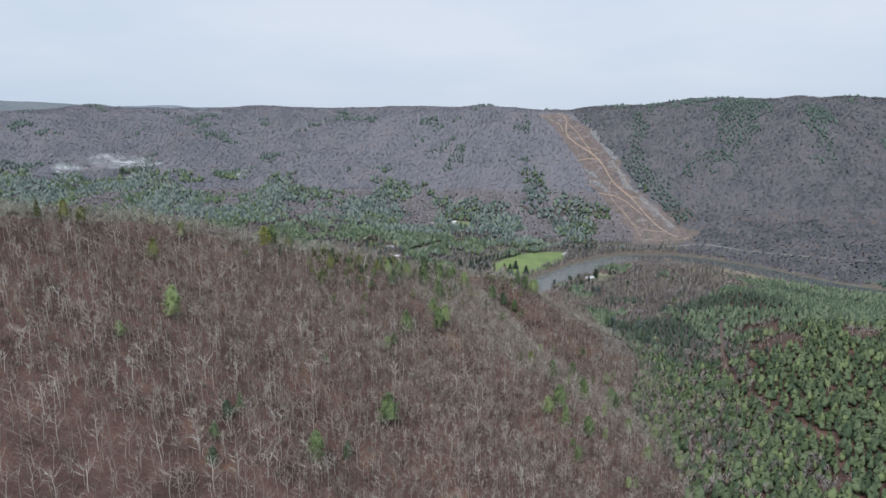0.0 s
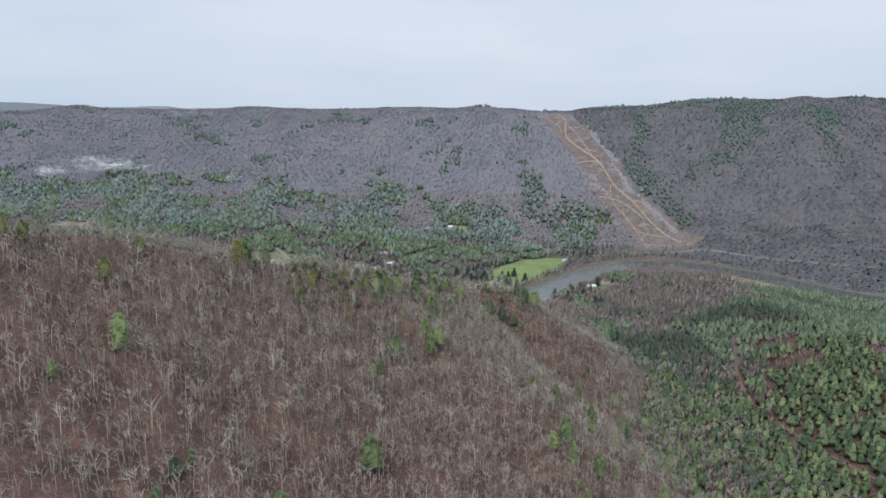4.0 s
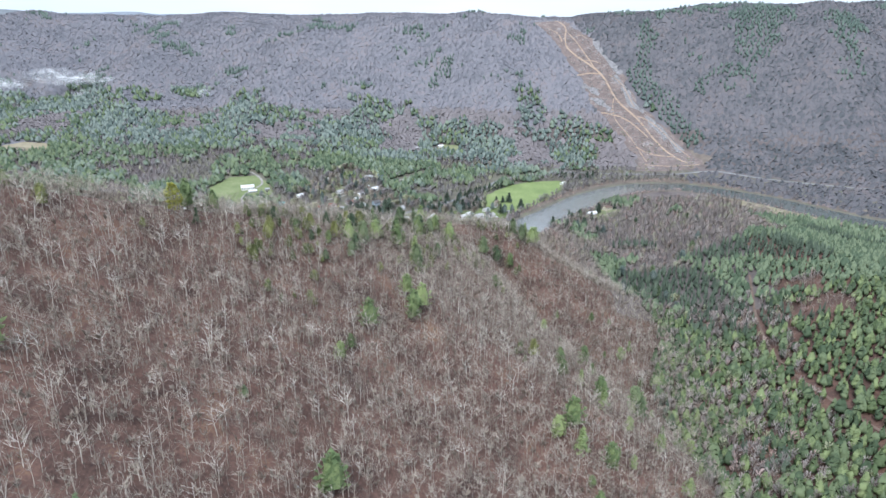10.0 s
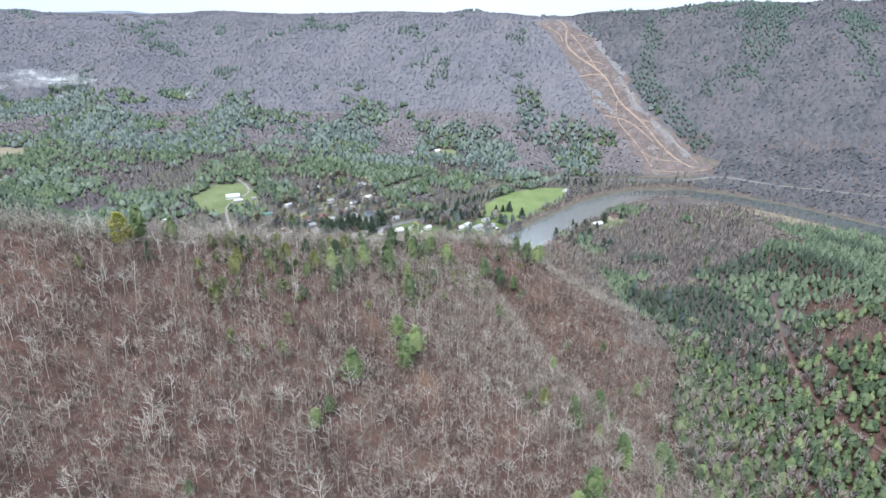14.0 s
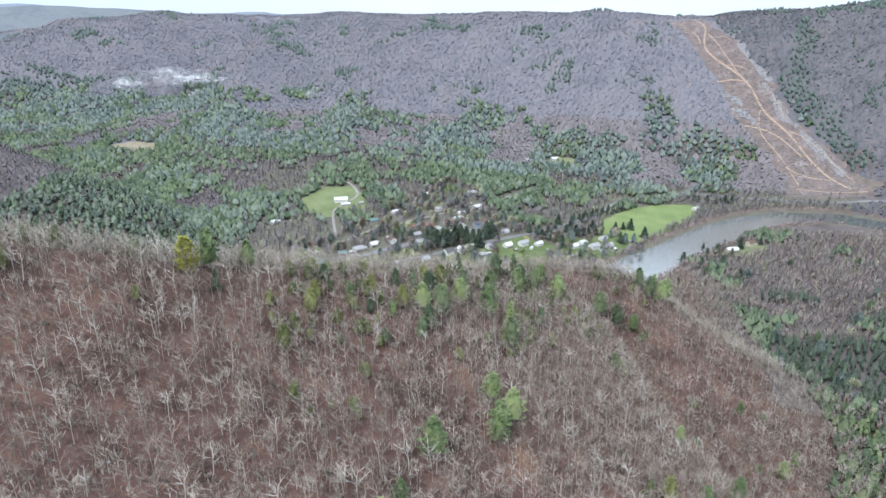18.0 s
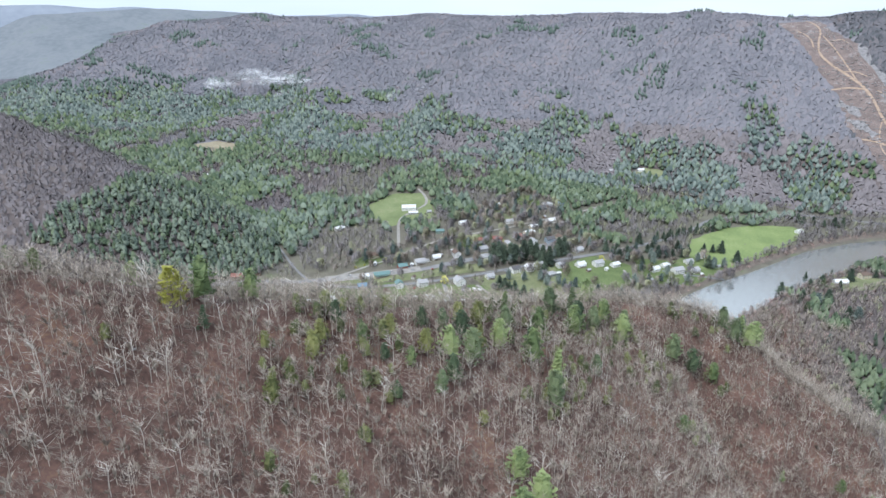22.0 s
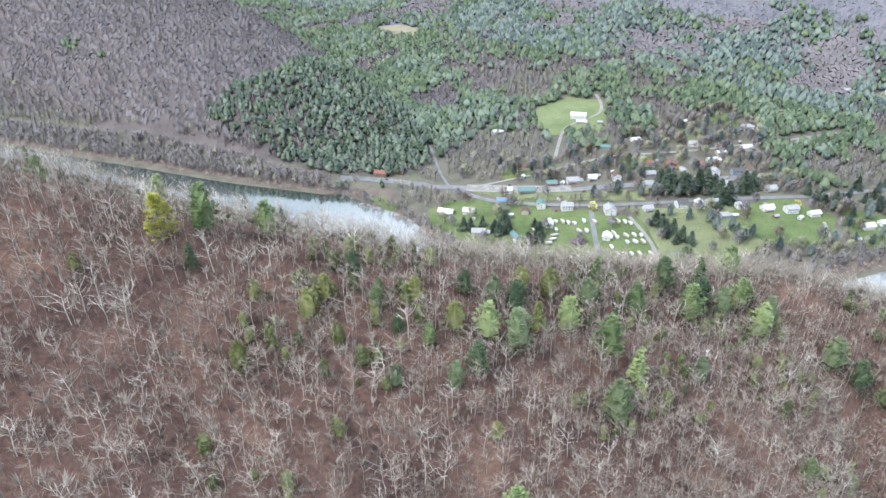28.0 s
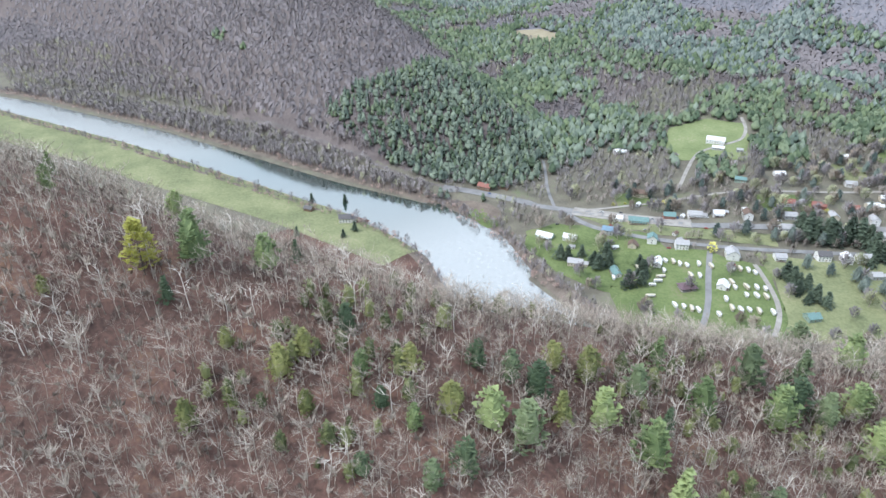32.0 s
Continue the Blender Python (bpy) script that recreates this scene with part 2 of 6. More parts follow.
def river_water():
    m = surf("river_water", (0.022, 0.052, 0.046), (0.045, 0.08, 0.072), 60, 9, roughness=0.07, spec=0.5)
    n, l = m.node_tree.nodes, m.node_tree.links
    n["Principled BSDF"].inputs["IOR"].default_value = 6.0
    n["Principled BSDF"].inputs["Specular Tint"].default_value = (1.0, 0.97, 0.91, 1)
    geo, t, bp = n.new("ShaderNodeNewGeometry"), n.new("ShaderNodeTexNoise"), n.new("ShaderNodeBump")
    t.inputs["Scale"].default_value, t.inputs["Detail"].default_value = 0.7, 5.0
    bp.inputs["Distance"].default_value = 0.15
    xyz, span, calm = n.new("ShaderNodeSeparateXYZ"), n.new("ShaderNodeMapRange"), n.new("ShaderNodeValToRGB")
    span.inputs["From Min"].default_value, span.inputs["From Max"].default_value = -1100, 900
    for k, (at, v) in enumerate(((0.02, 0.6), (0.075, 0.05), (0.266, 0.05), (0.315, 0.85), (0.74, 0.85), (0.8, 0.3))):  # riffles, a smooth pool, riffles again
        e = calm.color_ramp.elements[k] if k < 2 else calm.color_ramp.elements.new(at)
        e.position, e.color = at, (v, v, v, 1)
    l.new(geo.outputs["Position"], xyz.inputs[0])
    l.new(xyz.outputs[0], span.inputs[0])
    l.new(span.outputs[0], calm.inputs[0])
    l.new(calm.outputs[0], bp.inputs["Strength"])
    # pale sky reflection painted into the base colour along the riffles, broken by noise
    streak, sheen, much, mix = (n.new("ShaderNode" + k) for k in ("TexNoise", "ValToRGB", "Math", "MixRGB"))
    streak.inputs["Scale"].default_value, streak.inputs["Detail"].default_value = 0.22, 6.0
    sheen.color_ramp.elements[0].position, sheen.color_ramp.elements[1].position = 0.1, 0.85
    much.operation = "MULTIPLY"
    mix.inputs[2].default_value = (0.5, 0.52, 0.53, 1)
    old = n["Principled BSDF"].inputs["Base Color"].links[0].from_socket
    l.new(geo.outputs["Position"], streak.inputs["Vector"])
    l.new(streak.outputs[0], sheen.inputs[0])
    l.new(sheen.outputs[0], much.inputs[0])
    l.new(calm.outputs[0], much.inputs[1])
    l.new(much.outputs[0], mix.inputs[0])
    l.new(old, mix.inputs[1])
    l.new(mix.outputs[0], n["Principled BSDF"].inputs["Base Color"])
    l.new(geo.outputs["Position"], t.inputs["Vector"])
    l.new(t.outputs[0], bp.inputs["Height"])
    l.new(bp.outputs[0], n["Principled BSDF"].inputs["Normal"])
    return m


WATER = river_water()


def mist_veil():
    """Thin drifting mist: white, mostly clear, torn by noise and fading out towards the wisp's rim."""
    m = bpy.data.materials.new("mist")
    m.use_nodes = True
    n, l = m.node_tree.nodes, m.node_tree.links
    n.clear()
    at, geo, t = n.new("ShaderNodeAttribute"), n.new("ShaderNodeNewGeometry"), n.new("ShaderNodeTexNoise")
    at.attribute_name = "tint"
    t.inputs["Scale"].default_value, t.inputs["Detail"].default_value = 0.05, 5.0
    l.new(geo.outputs["Position"], t.inputs["Vector"])
    ramp, mul, mix, clear, white, out = (n.new("ShaderNode" + k) for k in ("ValToRGB", "Math", "MixShader", "BsdfTransparent", "BsdfDiffuse", "OutputMaterial"))
    ramp.color_ramp.elements[0].position, ramp.color_ramp.elements[1].position = 0.36, 0.85
    mul.operation = "MULTIPLY"
    white.inputs[0].default_value = (0.92, 0.93, 0.95, 1)
    l.new(t.outputs[0], ramp.inputs[0])
    l.new(ramp.outputs[0], mul.inputs[0])
    l.new(at.outputs["Fac"], mul.inputs[1])
    l.new(mul.outputs[0], mix.inputs[0])
    l.new(clear.outputs[0], mix.inputs[1])
    l.new(white.outputs[0], mix.inputs[2])
    l.new(mix.outputs[0], out.inputs[0])
    return m


MIST = mist_veil()
# far hills: blue aerial haze is painted into these two base colours
DISTANT_HAZED = surf("haze_tinted_distant_woods", (0.24, 0.275, 0.325), (0.31, 0.345, 0.40), 300, 40)
HILL_HAZED = surf("haze_tinted_hill_woods", (0.16, 0.185, 0.205), (0.225, 0.245, 0.265), 160, 22, third=(0.185, 0.225, 0.205))

# ---- the lie of the land (metres; the river's surface is z = 0) ----
def lattice(ix, iy, seed):
    h = (ix.astype(np.int64) * 374761393 + iy.astype(np.int64) * 668265263 + seed * 974711) & 0x7FFFFFFF
    h = ((h ^ (h >> 13)) * 1274126177) & 0x7FFFFFFF
    return ((h ^ (h >> 16)) & 0xFFFF) / 65535.0


def rough(x, y, size, seed=0):
    """Smooth noise from -1 to 1 with the given size of bumps."""
    u, v = np.asarray(x, float) / size, np.asarray(y, float) / size
    iu, iv = np.floor(u).astype(np.int64), np.floor(v).astype(np.int64)
    fu, fv = u - iu, v - iv
    fu, fv = fu * fu * (3 - 2 * fu), fv * fv * (3 - 2 * fv)
    a, b = lattice(iu, iv, seed), lattice(iu + 1, iv, seed)
    c, d = lattice(iu, iv + 1, seed), lattice(iu + 1, iv + 1, seed)
    return 2 * ((a * (1 - fu) + b * fu) * (1 - fv) + (c * (1 - fu) + d * fu) * fv) - 1


def along(x, y, line):
    """Distance to a polyline, its side (left of its run is +) and its z values (if any) at the nearest place."""
    best, side, zz = np.full(np.shape(x), 1e9), np.zeros(np.shape(x)), np.zeros(np.shape(x))
    for a, b in zip(line[:-1], line[1:]):
        dx, dy = b[0] - a[0], b[1] - a[1]
        k = np.clip(((x - a[0]) * dx + (y - a[1]) * dy) / (dx * dx + dy * dy), 0, 1)
        d = np.hypot(x - a[0] - k * dx, y - a[1] - k * dy)
        near = d < best
        best = np.where(near, d, best)
        side = np.where(near, np.sign(dx * (y - a[1]) - dy * (x - a[0])), side)
        if len(a) > 2:
            zz = np.where(near, a[2] + k * (b[2] - a[2]), zz)
    return best, side, zz


def inside(x, y, ring):
    odd = np.zeros(np.shape(x), bool)
    for (ax, ay), (bx, by) in zip(ring, ring[1:] + ring[:1]):
        if ay != by:
            odd ^= ((ay > y) != (by > y)) & (x < (bx - ax) * (y - ay) / (by - ay) + ax)
    return odd


def smax(a, b, k):
    h = np.clip(0.5 + 0.5 * (a - b) / k, 0, 1)
    return b + (a - b) * h + k * h * (1 - h)


def ridge(x, y, line, left, right, soft):
    d, side, z = along(x, y, line)
    s = np.where(side > 0, left, right)
    return z - s * (np.sqrt(d * d + soft * soft) - soft)


RIVER = [(-2600, -500), (-1700, 60), (-1300, 190), (-1050, 318), (-930, 362), (-800, 412), (-650, 457), (-500, 500),
         (-410, 532), (-330, 533), (-270, 508), (-190, 492), (-100, 515), (-10, 590), (50, 680), (112, 775), (165, 845),
         (220, 915), (275, 970), (330, 1002), (395, 1006), (450, 972), (510, 905), (580, 795), (700, 690), (900, 600), (1300, 480), (2600, 300)]
NEAR_SPUR = [(-900, -700, 260), (-420, -80, 232), (-265, 115, 213), (-205, 195, 194), (-150, 242, 175), (-92, 301, 150), (-7, 469, 91), (43, 494, 83),
             (88, 472, 66), (128, 468, 44), (180, 470, 15)]
WEST_HILL = [(-430, 668, 24), (-480, 690, 50), (-560, 712, 75), (-640, 720, 95), (-700, 720, 110), (-800, 725, 134), (-900, 735, 152), (-1030, 745, 166), (-1180, 755, 195), (-1400, 765, 236), (-2200, 560, 290)]
FAR_RIDGE = [(-1185, 960, 35), (-1222, 1130, 98), (-1252, 1300, 178), (-1245, 1440, 243), (-1215, 1560, 277), (-1120, 1780, 287), (-800, 1950, 292), (-500, 1900, 289), (-250, 1800, 289),
             (-50, 1700, 289), (150, 1620, 281), (300, 1590, 275), (430, 1560, 295), (620, 1520, 301), (850, 1500, 305), (1050, 1500, 303), (1500, 1450, 295), (2600, 1250, 299)]
SPURS = [  # side spurs of the far ridge
    [(850, 1480, 300), (800, 1330, 262), (745, 1210, 170), (700, 1110, 50)],
    [(1250, 1460, 292), (1160, 1290, 255), (1090, 1130, 140), (1040, 1040, 40)],
    [(560, 1530, 290), (545, 1420, 235), (540, 1300, 140), (545, 1190, 50)],
    [(-280, 1800, 284), (-330, 1600, 248), (-360, 1400, 168), (-370, 1280, 95)],
    [(-780, 1930, 286), (-740, 1700, 255), (-700, 1480, 180), (-690, 1320, 105)],
    [(-1100, 1780, 282), (-1080, 1640, 258), (-1050, 1450, 195), (-1010, 1300, 115)],
    [(60, 1640, 280), (90, 1480, 240), (125, 1340, 145), (140, 1220, 50)],
]


def land(x, y):
    """Height of the ground."""
    x, y = np.asarray(x, float), np.asarray(y, float)
    dr, side, _ = along(x, y, RIVER)  # the river runs east: + is its north side
    north = np.where(side > 0, 1.0, 0.0)
    # valley floor: terraces on both sides of the river
    up_n = 3.0 + 9.0 * np.clip((dr - 40) / 120, 0, 1) + 0.12 * np.clip(dr - 190, 0, 900) + 0.02 * np.clip(dr - 40, 0, 200)
    up_n = np.where(x > 150, np.minimum(up_n, 4 + 0.06 * np.clip(dr - 30, 0, 400)), up_n)
    up_s = 3.0 + (0.015 + 0.035 * np.clip((x + 100) / 200, 0, 1)) * np.clip(dr - 60, 0, 500) + 0.2 * np.clip(x - 225, 0, 140) * np.clip((dr - 120) / 220, 0, 1)
    z = np.where(north > 0, up_n, up_s)
    z = z + 1.5 * rough(x, y, 90, 3) * np.clip((dr - 60) / 200, 0, 1)
    far = ridge(x, y, FAR_RIDGE, np.where((x < -900) & (y < 1800), 0.5, 0.1), 0.5 + 0.45 * np.clip((x + 400) / 600, 0, 1), 130)
    for s in SPURS:
        far = smax(far, ridge(x, y, s, 0.58, 0.58, 45), 30)
    far = far + 10 * rough(x, y, 160, 5) + 5 * rough(x, y, 70, 6)
    z = smax(z, far, 45)
    # the plateau behind the far ridge
    z = smax(z, 205 + 50 * rough(x, y, 900, 8) - 0.45 * np.clip(-1150 - x, 0, 900) - np.interp(x, [-300, 100], [0.35, 0.75]) * np.clip(1800 - y, 0, 2600), 60)
    dw, wside, _ = along(x, y, WEST_HILL)  # its line runs west: the river lies to the left, below a rounded brow
    hill = ridge(x, y, WEST_HILL, 0.35, 0.8, 40) - np.where(wside > 0, 0.0045 * np.clip(dw - 95, 0, 200) ** 2, 0)
    z = smax(z, hill + 4 * rough(x, y, 90, 9), 18)
    ds, sside, _ = along(x, y, NEAR_SPUR)  # the face falls away steeply below the crest
    near = ridge(x, y, NEAR_SPUR, 0.86, 0.45, 42) - np.where(sside < 0, 17 * (1 - np.exp(-ds / 38)), 0) + 4 * rough(x, y, 110, 11) + 1.5 * rough(x, y, 40, 12)
    z = smax(z, near, 22)
    # the river's bed and banks
    half = 29 + 6 * rough(x, y, 140, 14) + np.where((x > -420) & (x < -260), 10, 0)
    k = np.clip((dr - half) / 10, -1, 1.4)
    return np.where(dr < half + 14, np.minimum(z, 2.2 * k), z)


# ---- mesh helpers ----
def mesh_of(name, verts, faces, mats, which=None, tint=None, smooth=False, normals=None):
    """A mesh from arrays; faces all have the same number of corners."""
    verts, faces = np.asarray(verts, np.float32), np.asarray(faces, np.int32)
    me = bpy.data.meshes.new(name)
    k = faces.shape[1]
    me.vertices.add(len(verts))
    me.vertices.foreach_set("co", verts.ravel())
    me.loops.add(faces.size)
    me.loops.foreach_set("vertex_index", faces.ravel())
    me.polygons.add(len(faces))
    me.polygons.foreach_set("loop_start", np.arange(0, faces.size, k, dtype=np.int32))
    for m in mats:
        me.materials.append(m)
    if which is not None:
        me.polygons.foreach_set("material_index", np.asarray(which, np.int32))
    if smooth:
        me.polygons.foreach_set("use_smooth", np.ones(len(faces), bool))
    if tint is not None:
        me.attributes.new("tint", "FLOAT", "POINT").data.foreach_set("value", np.asarray(tint, np.float32))
    me.update(calc_edges=True)
    if normals is not None:
        me.attributes.new("custom_normal", "FLOAT_VECTOR", "POINT").data.foreach_set("vector", np.asarray(normals, np.float32).ravel())
    return me


def crown_normals(v, middle, up):
    """Normals of a leafy crown as a whole: outwards from its middle, lifted a little."""
    n = v - np.array((0, 0, middle))
    n[:, 2] = n[:, 2] * 0.8 + up
    return n / np.maximum(np.linalg.norm(n, axis=1), 1e-6)[:, None]


def part(name, bm, material, parent, label=""):
    me = bpy.data.meshes.new(name)
    bm.to_mesh(me)
    bm.free()
    me.materials.append(material)
    ob = new(name, me)
    ob.parent = parent
    return tagged(ob, label) if label else ob


def box(bm, x0, x1, y0, y1, z0, z1):
    v = [bm.verts.new(c) for c in ((x0, y0, z0), (x1, y0, z0), (x1, y1, z0), (x0, y1, z0), (x0, y0, z1), (x1, y0, z1), (x1, y1, z1), (x0, y1, z1))]
    for f in ((3, 2, 1, 0), (4, 5, 6, 7), (0, 1, 5, 4), (1, 2, 6, 5), (2, 3, 7, 6), (3, 0, 4, 7)):
        bm.faces.new([v[i] for i in f])
    return bm


def boxed(*b):
    return box(bmesh.new(), *b)


MAP = 1.4  # metres to a unit of the plan


# ---- ground: one sheet to the horizon, fine where the valley is ----
def stops(*runs):
    out = []
    for a, b, step in runs:
        out += list(np.arange(a, b, step))
    return np.array(out + [runs[-1][1]], float)


GX = stops((-3400, -1800, 80), (-1800, -1000, 20), (-1000, 640, 8), (640, 1700, 20), (1700, 3400, 80))
GY = stops((-900, -60, 40), (-60, 340, 9), (340, 1080, 8), (1080, 1800, 14), (1800, 2700, 50), (2700, 3300, 100))
XX, YY = np.meshgrid(GX, GY, indexing="ij")
ZZ = land(XX, YY)


def ground_z(x, y):
    """Height of the ground sheet itself."""
    x, y = np.asarray(x, float), np.asarray(y, float)
    i = np.clip(np.searchsorted(GX, x) - 1, 0, len(GX) - 2)
    j = np.clip(np.searchsorted(GY, y) - 1, 0, len(GY) - 2)
    u, v = (x - GX[i]) / (GX[i + 1] - GX[i]), (y - GY[j]) / (GY[j + 1] - GY[j])
    a = ZZ[i, j] * (1 - u) + ZZ[i + 1, j] * u
    b = ZZ[i, j + 1] * (1 - u) + ZZ[i + 1, j + 1] * u
    return a * (1 - v) + b * v


def grid_faces(nx, ny):
    a = (np.arange(nx - 1)[:, None] * ny + np.arange(ny - 1)[None, :]).ravel()
    return np.stack([a, a + ny, a + ny + 1, a + 1], 1)


ground = new("ground", mesh_of("ground", MAP * np.stack([XX, YY, ZZ], -1).reshape(-1, 3), grid_faces(len(GX), len(GY)), [LITTER, LITTER_HAZED, FLOOR, LITTER_HILL, LITTER_STEEP_HAZED],
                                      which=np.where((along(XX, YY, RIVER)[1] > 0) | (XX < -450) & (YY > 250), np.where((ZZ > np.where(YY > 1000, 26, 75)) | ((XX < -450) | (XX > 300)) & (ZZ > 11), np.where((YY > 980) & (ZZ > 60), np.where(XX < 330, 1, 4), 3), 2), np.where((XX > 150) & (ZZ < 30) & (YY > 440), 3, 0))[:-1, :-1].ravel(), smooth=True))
tagged(ground, "hilly forest ground covered with red-brown leaf litter", "ground", kind="structure")


def ribbon(line, width, step=6.0, across=4):
    """A strip of ground along a line, as grid verts in plan; width may be a function of the place along it (0 to 1)."""
    pts = np.array(line, float)[:, :2]
    seg = np.hypot(*np.diff(pts, axis=0).T)
    s = np.r_[0, np.cumsum(seg)]
    n = max(int(s[-1] / step), 2)
    k = np.linspace(0, s[-1], n)
    # rounded corners: the line averaged over a short run
    def at(q):
        return np.stack([np.interp(q, s, pts[:, 0]), np.interp(q, s, pts[:, 1])], -1)
    run = min(30.0, s[-1] / 6)
    mid = sum(at(np.clip(k + o, 0, s[-1])) for o in np.linspace(-run, run, 7)) / 7
    mid[0], mid[-1] = pts[0], pts[-1]
    d = np.gradient(mid, axis=0)
    d /= np.hypot(*d.T)[:, None] + 1e-9
    side = np.stack([-d[:, 1], d[:, 0]], -1)
    w = np.array([width(q) if callable(width) else width for q in k / s[-1]])
    o = np.linspace(-0.5, 0.5, across + 1)
    return mid[:, None, :] + side[:, None, :] * (o[None, :, None] * w[:, None, None])


def laid(name, plan, lift, material, label, category):
    """Lays a grid of places on the ground."""
    z = ground_z(plan[..., 0], plan[..., 1]) * MAP + lift
    v = np.concatenate([plan * MAP, z[..., None]], -1)
    ob = new(name, mesh_of(name, v.reshape(-1, 3), grid_faces(*plan.shape[:2]), [material], smooth=True))
    return tagged(ob, label, category, kind="structure")


# distant hills, too far off to shift; their haze is in the material's colour
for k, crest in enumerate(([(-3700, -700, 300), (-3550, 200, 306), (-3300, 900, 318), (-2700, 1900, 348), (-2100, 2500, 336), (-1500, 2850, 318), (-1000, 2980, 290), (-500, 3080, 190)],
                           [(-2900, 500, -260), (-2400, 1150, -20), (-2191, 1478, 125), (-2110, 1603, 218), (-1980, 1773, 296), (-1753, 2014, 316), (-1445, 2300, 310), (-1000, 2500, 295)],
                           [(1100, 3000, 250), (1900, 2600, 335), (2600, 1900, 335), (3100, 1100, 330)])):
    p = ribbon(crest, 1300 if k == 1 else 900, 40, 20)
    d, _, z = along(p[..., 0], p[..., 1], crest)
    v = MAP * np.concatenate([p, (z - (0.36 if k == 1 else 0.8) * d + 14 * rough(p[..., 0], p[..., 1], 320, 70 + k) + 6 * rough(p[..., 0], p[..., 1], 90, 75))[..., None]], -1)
    tagged(new("backdrop", mesh_of("backdrop", v.reshape(-1, 3), grid_faces(*p.shape[:2]), [HILL_HAZED if k == 1 else DISTANT_HAZED], smooth=True)), "wooded hills in the distance with blue haze in their colour", "hills", kind="structure")


def meadow(name, ring, lift, material, label, step=5.0):
    """A patch of ground cover inside a ring, with a slightly ragged edge."""
    r = np.array(ring, float)
    c = r.mean(0)
    closed = np.vstack([r, r[:1]])
    s = np.r_[0, np.cumsum(np.hypot(*np.diff(closed, axis=0).T))]
    k = np.linspace(0, s[-1], max(int(s[-1] / step), 12))
    edge = np.stack([np.interp(k, s, closed[:, 0]), np.interp(k, s, closed[:, 1])], -1)
    edge += np.stack([rough(edge[:, 0], edge[:, 1], 14, 31), rough(edge[:, 0], edge[:, 1], 14, 32)], -1) * 2.5
    edge[-1] = edge[0]
    rings = min(max(int(np.hypot(*(edge - c).T).max() / step), 3), 14)
    f = np.linspace(0.02, 1, rings)
    return laid(name, c + (edge - c)[None] * f[:, None, None], lift, material, label, "meadow")


# ---- river, fields, roads ----
river = new("water", mesh_of("water", *(lambda p: (MAP * np.concatenate([p, np.zeros(p.shape[:2] + (1,))], -1).reshape(-1, 3), grid_faces(*p.shape[:2])))(ribbon(RIVER[1:-1], 104, 12, 6)), [WATER], smooth=True))
tagged(river, "calm grey-green river reflecting the overcast sky", "river", kind="structure")

banks = ribbon(RIVER[2:-3], 94, 9, 26)
laid("river_bank", banks[:, :5], 0.3, BANK, "brown brushy river bank", "bank")
laid("river_bank", banks[:, -5:], 0.3, BANK, "brown brushy river bank", "bank")

CUT_WEST = [(205, 1560), (233, 1490), (255, 1442), (281, 1376), (289, 1338), (298, 1298), (316, 1256), (329, 1224), (348, 1187), (360, 1149), (358, 1118), (352, 1092)]
CUT_EAST = [(280, 1560), (301, 1494), (324, 1442), (338, 1380), (372, 1322), (384, 1282), (392, 1249), (418, 1224), (438, 1196), (453, 1171), (467, 1133), (470, 1085)]


def cut_grid(n, across):
    """Places across the cleared strip, from its top (row 0) to its foot, with ragged sides."""
    k = np.linspace(0, len(CUT_WEST) - 1, n)
    at = np.arange(len(CUT_WEST))
    a, b = (np.stack([np.interp(k, at, [p[i] for p in line]) for i in (0, 1)], -1) for line in (CUT_WEST, CUT_EAST))
    a[:, 0] += 5 * rough(a[:, 1], a[:, 0] * 0, 17, 36) + 3 * rough(a[:, 1], a[:, 0] * 0, 6, 37)
    b[:, 0] += 6 * rough(b[:, 1], b[:, 0] * 0, 21, 38) + 3 * rough(b[:, 1], b[:, 0] * 0, 7, 39)
    w = np.linspace(0, 1, across)[None, :, None]
    return a[:, None] * (1 - w) + b[:, None] * w


def in_cut(x, y, wide=0.0):
    """Whether a place lies on the cleared strip, or within wide of its sides."""
    ys = [p[1] for p in CUT_WEST][::-1], [p[1] for p in CUT_EAST][::-1]
    west, east_ = np.interp(y, ys[0], [p[0] for p in CUT_WEST][::-1]), np.interp(y, ys[1], [p[0] for p in CUT_EAST][::-1])
    return (x > west - wide) & (x < east_ + wide) & (y > 1085 - wide) & (y < 1575)


cut = laid("cleared_strip", cut_grid(110, 17), 0.9, CLEARED, "cleared brown strip with slash running up the mountainside", "clearing")
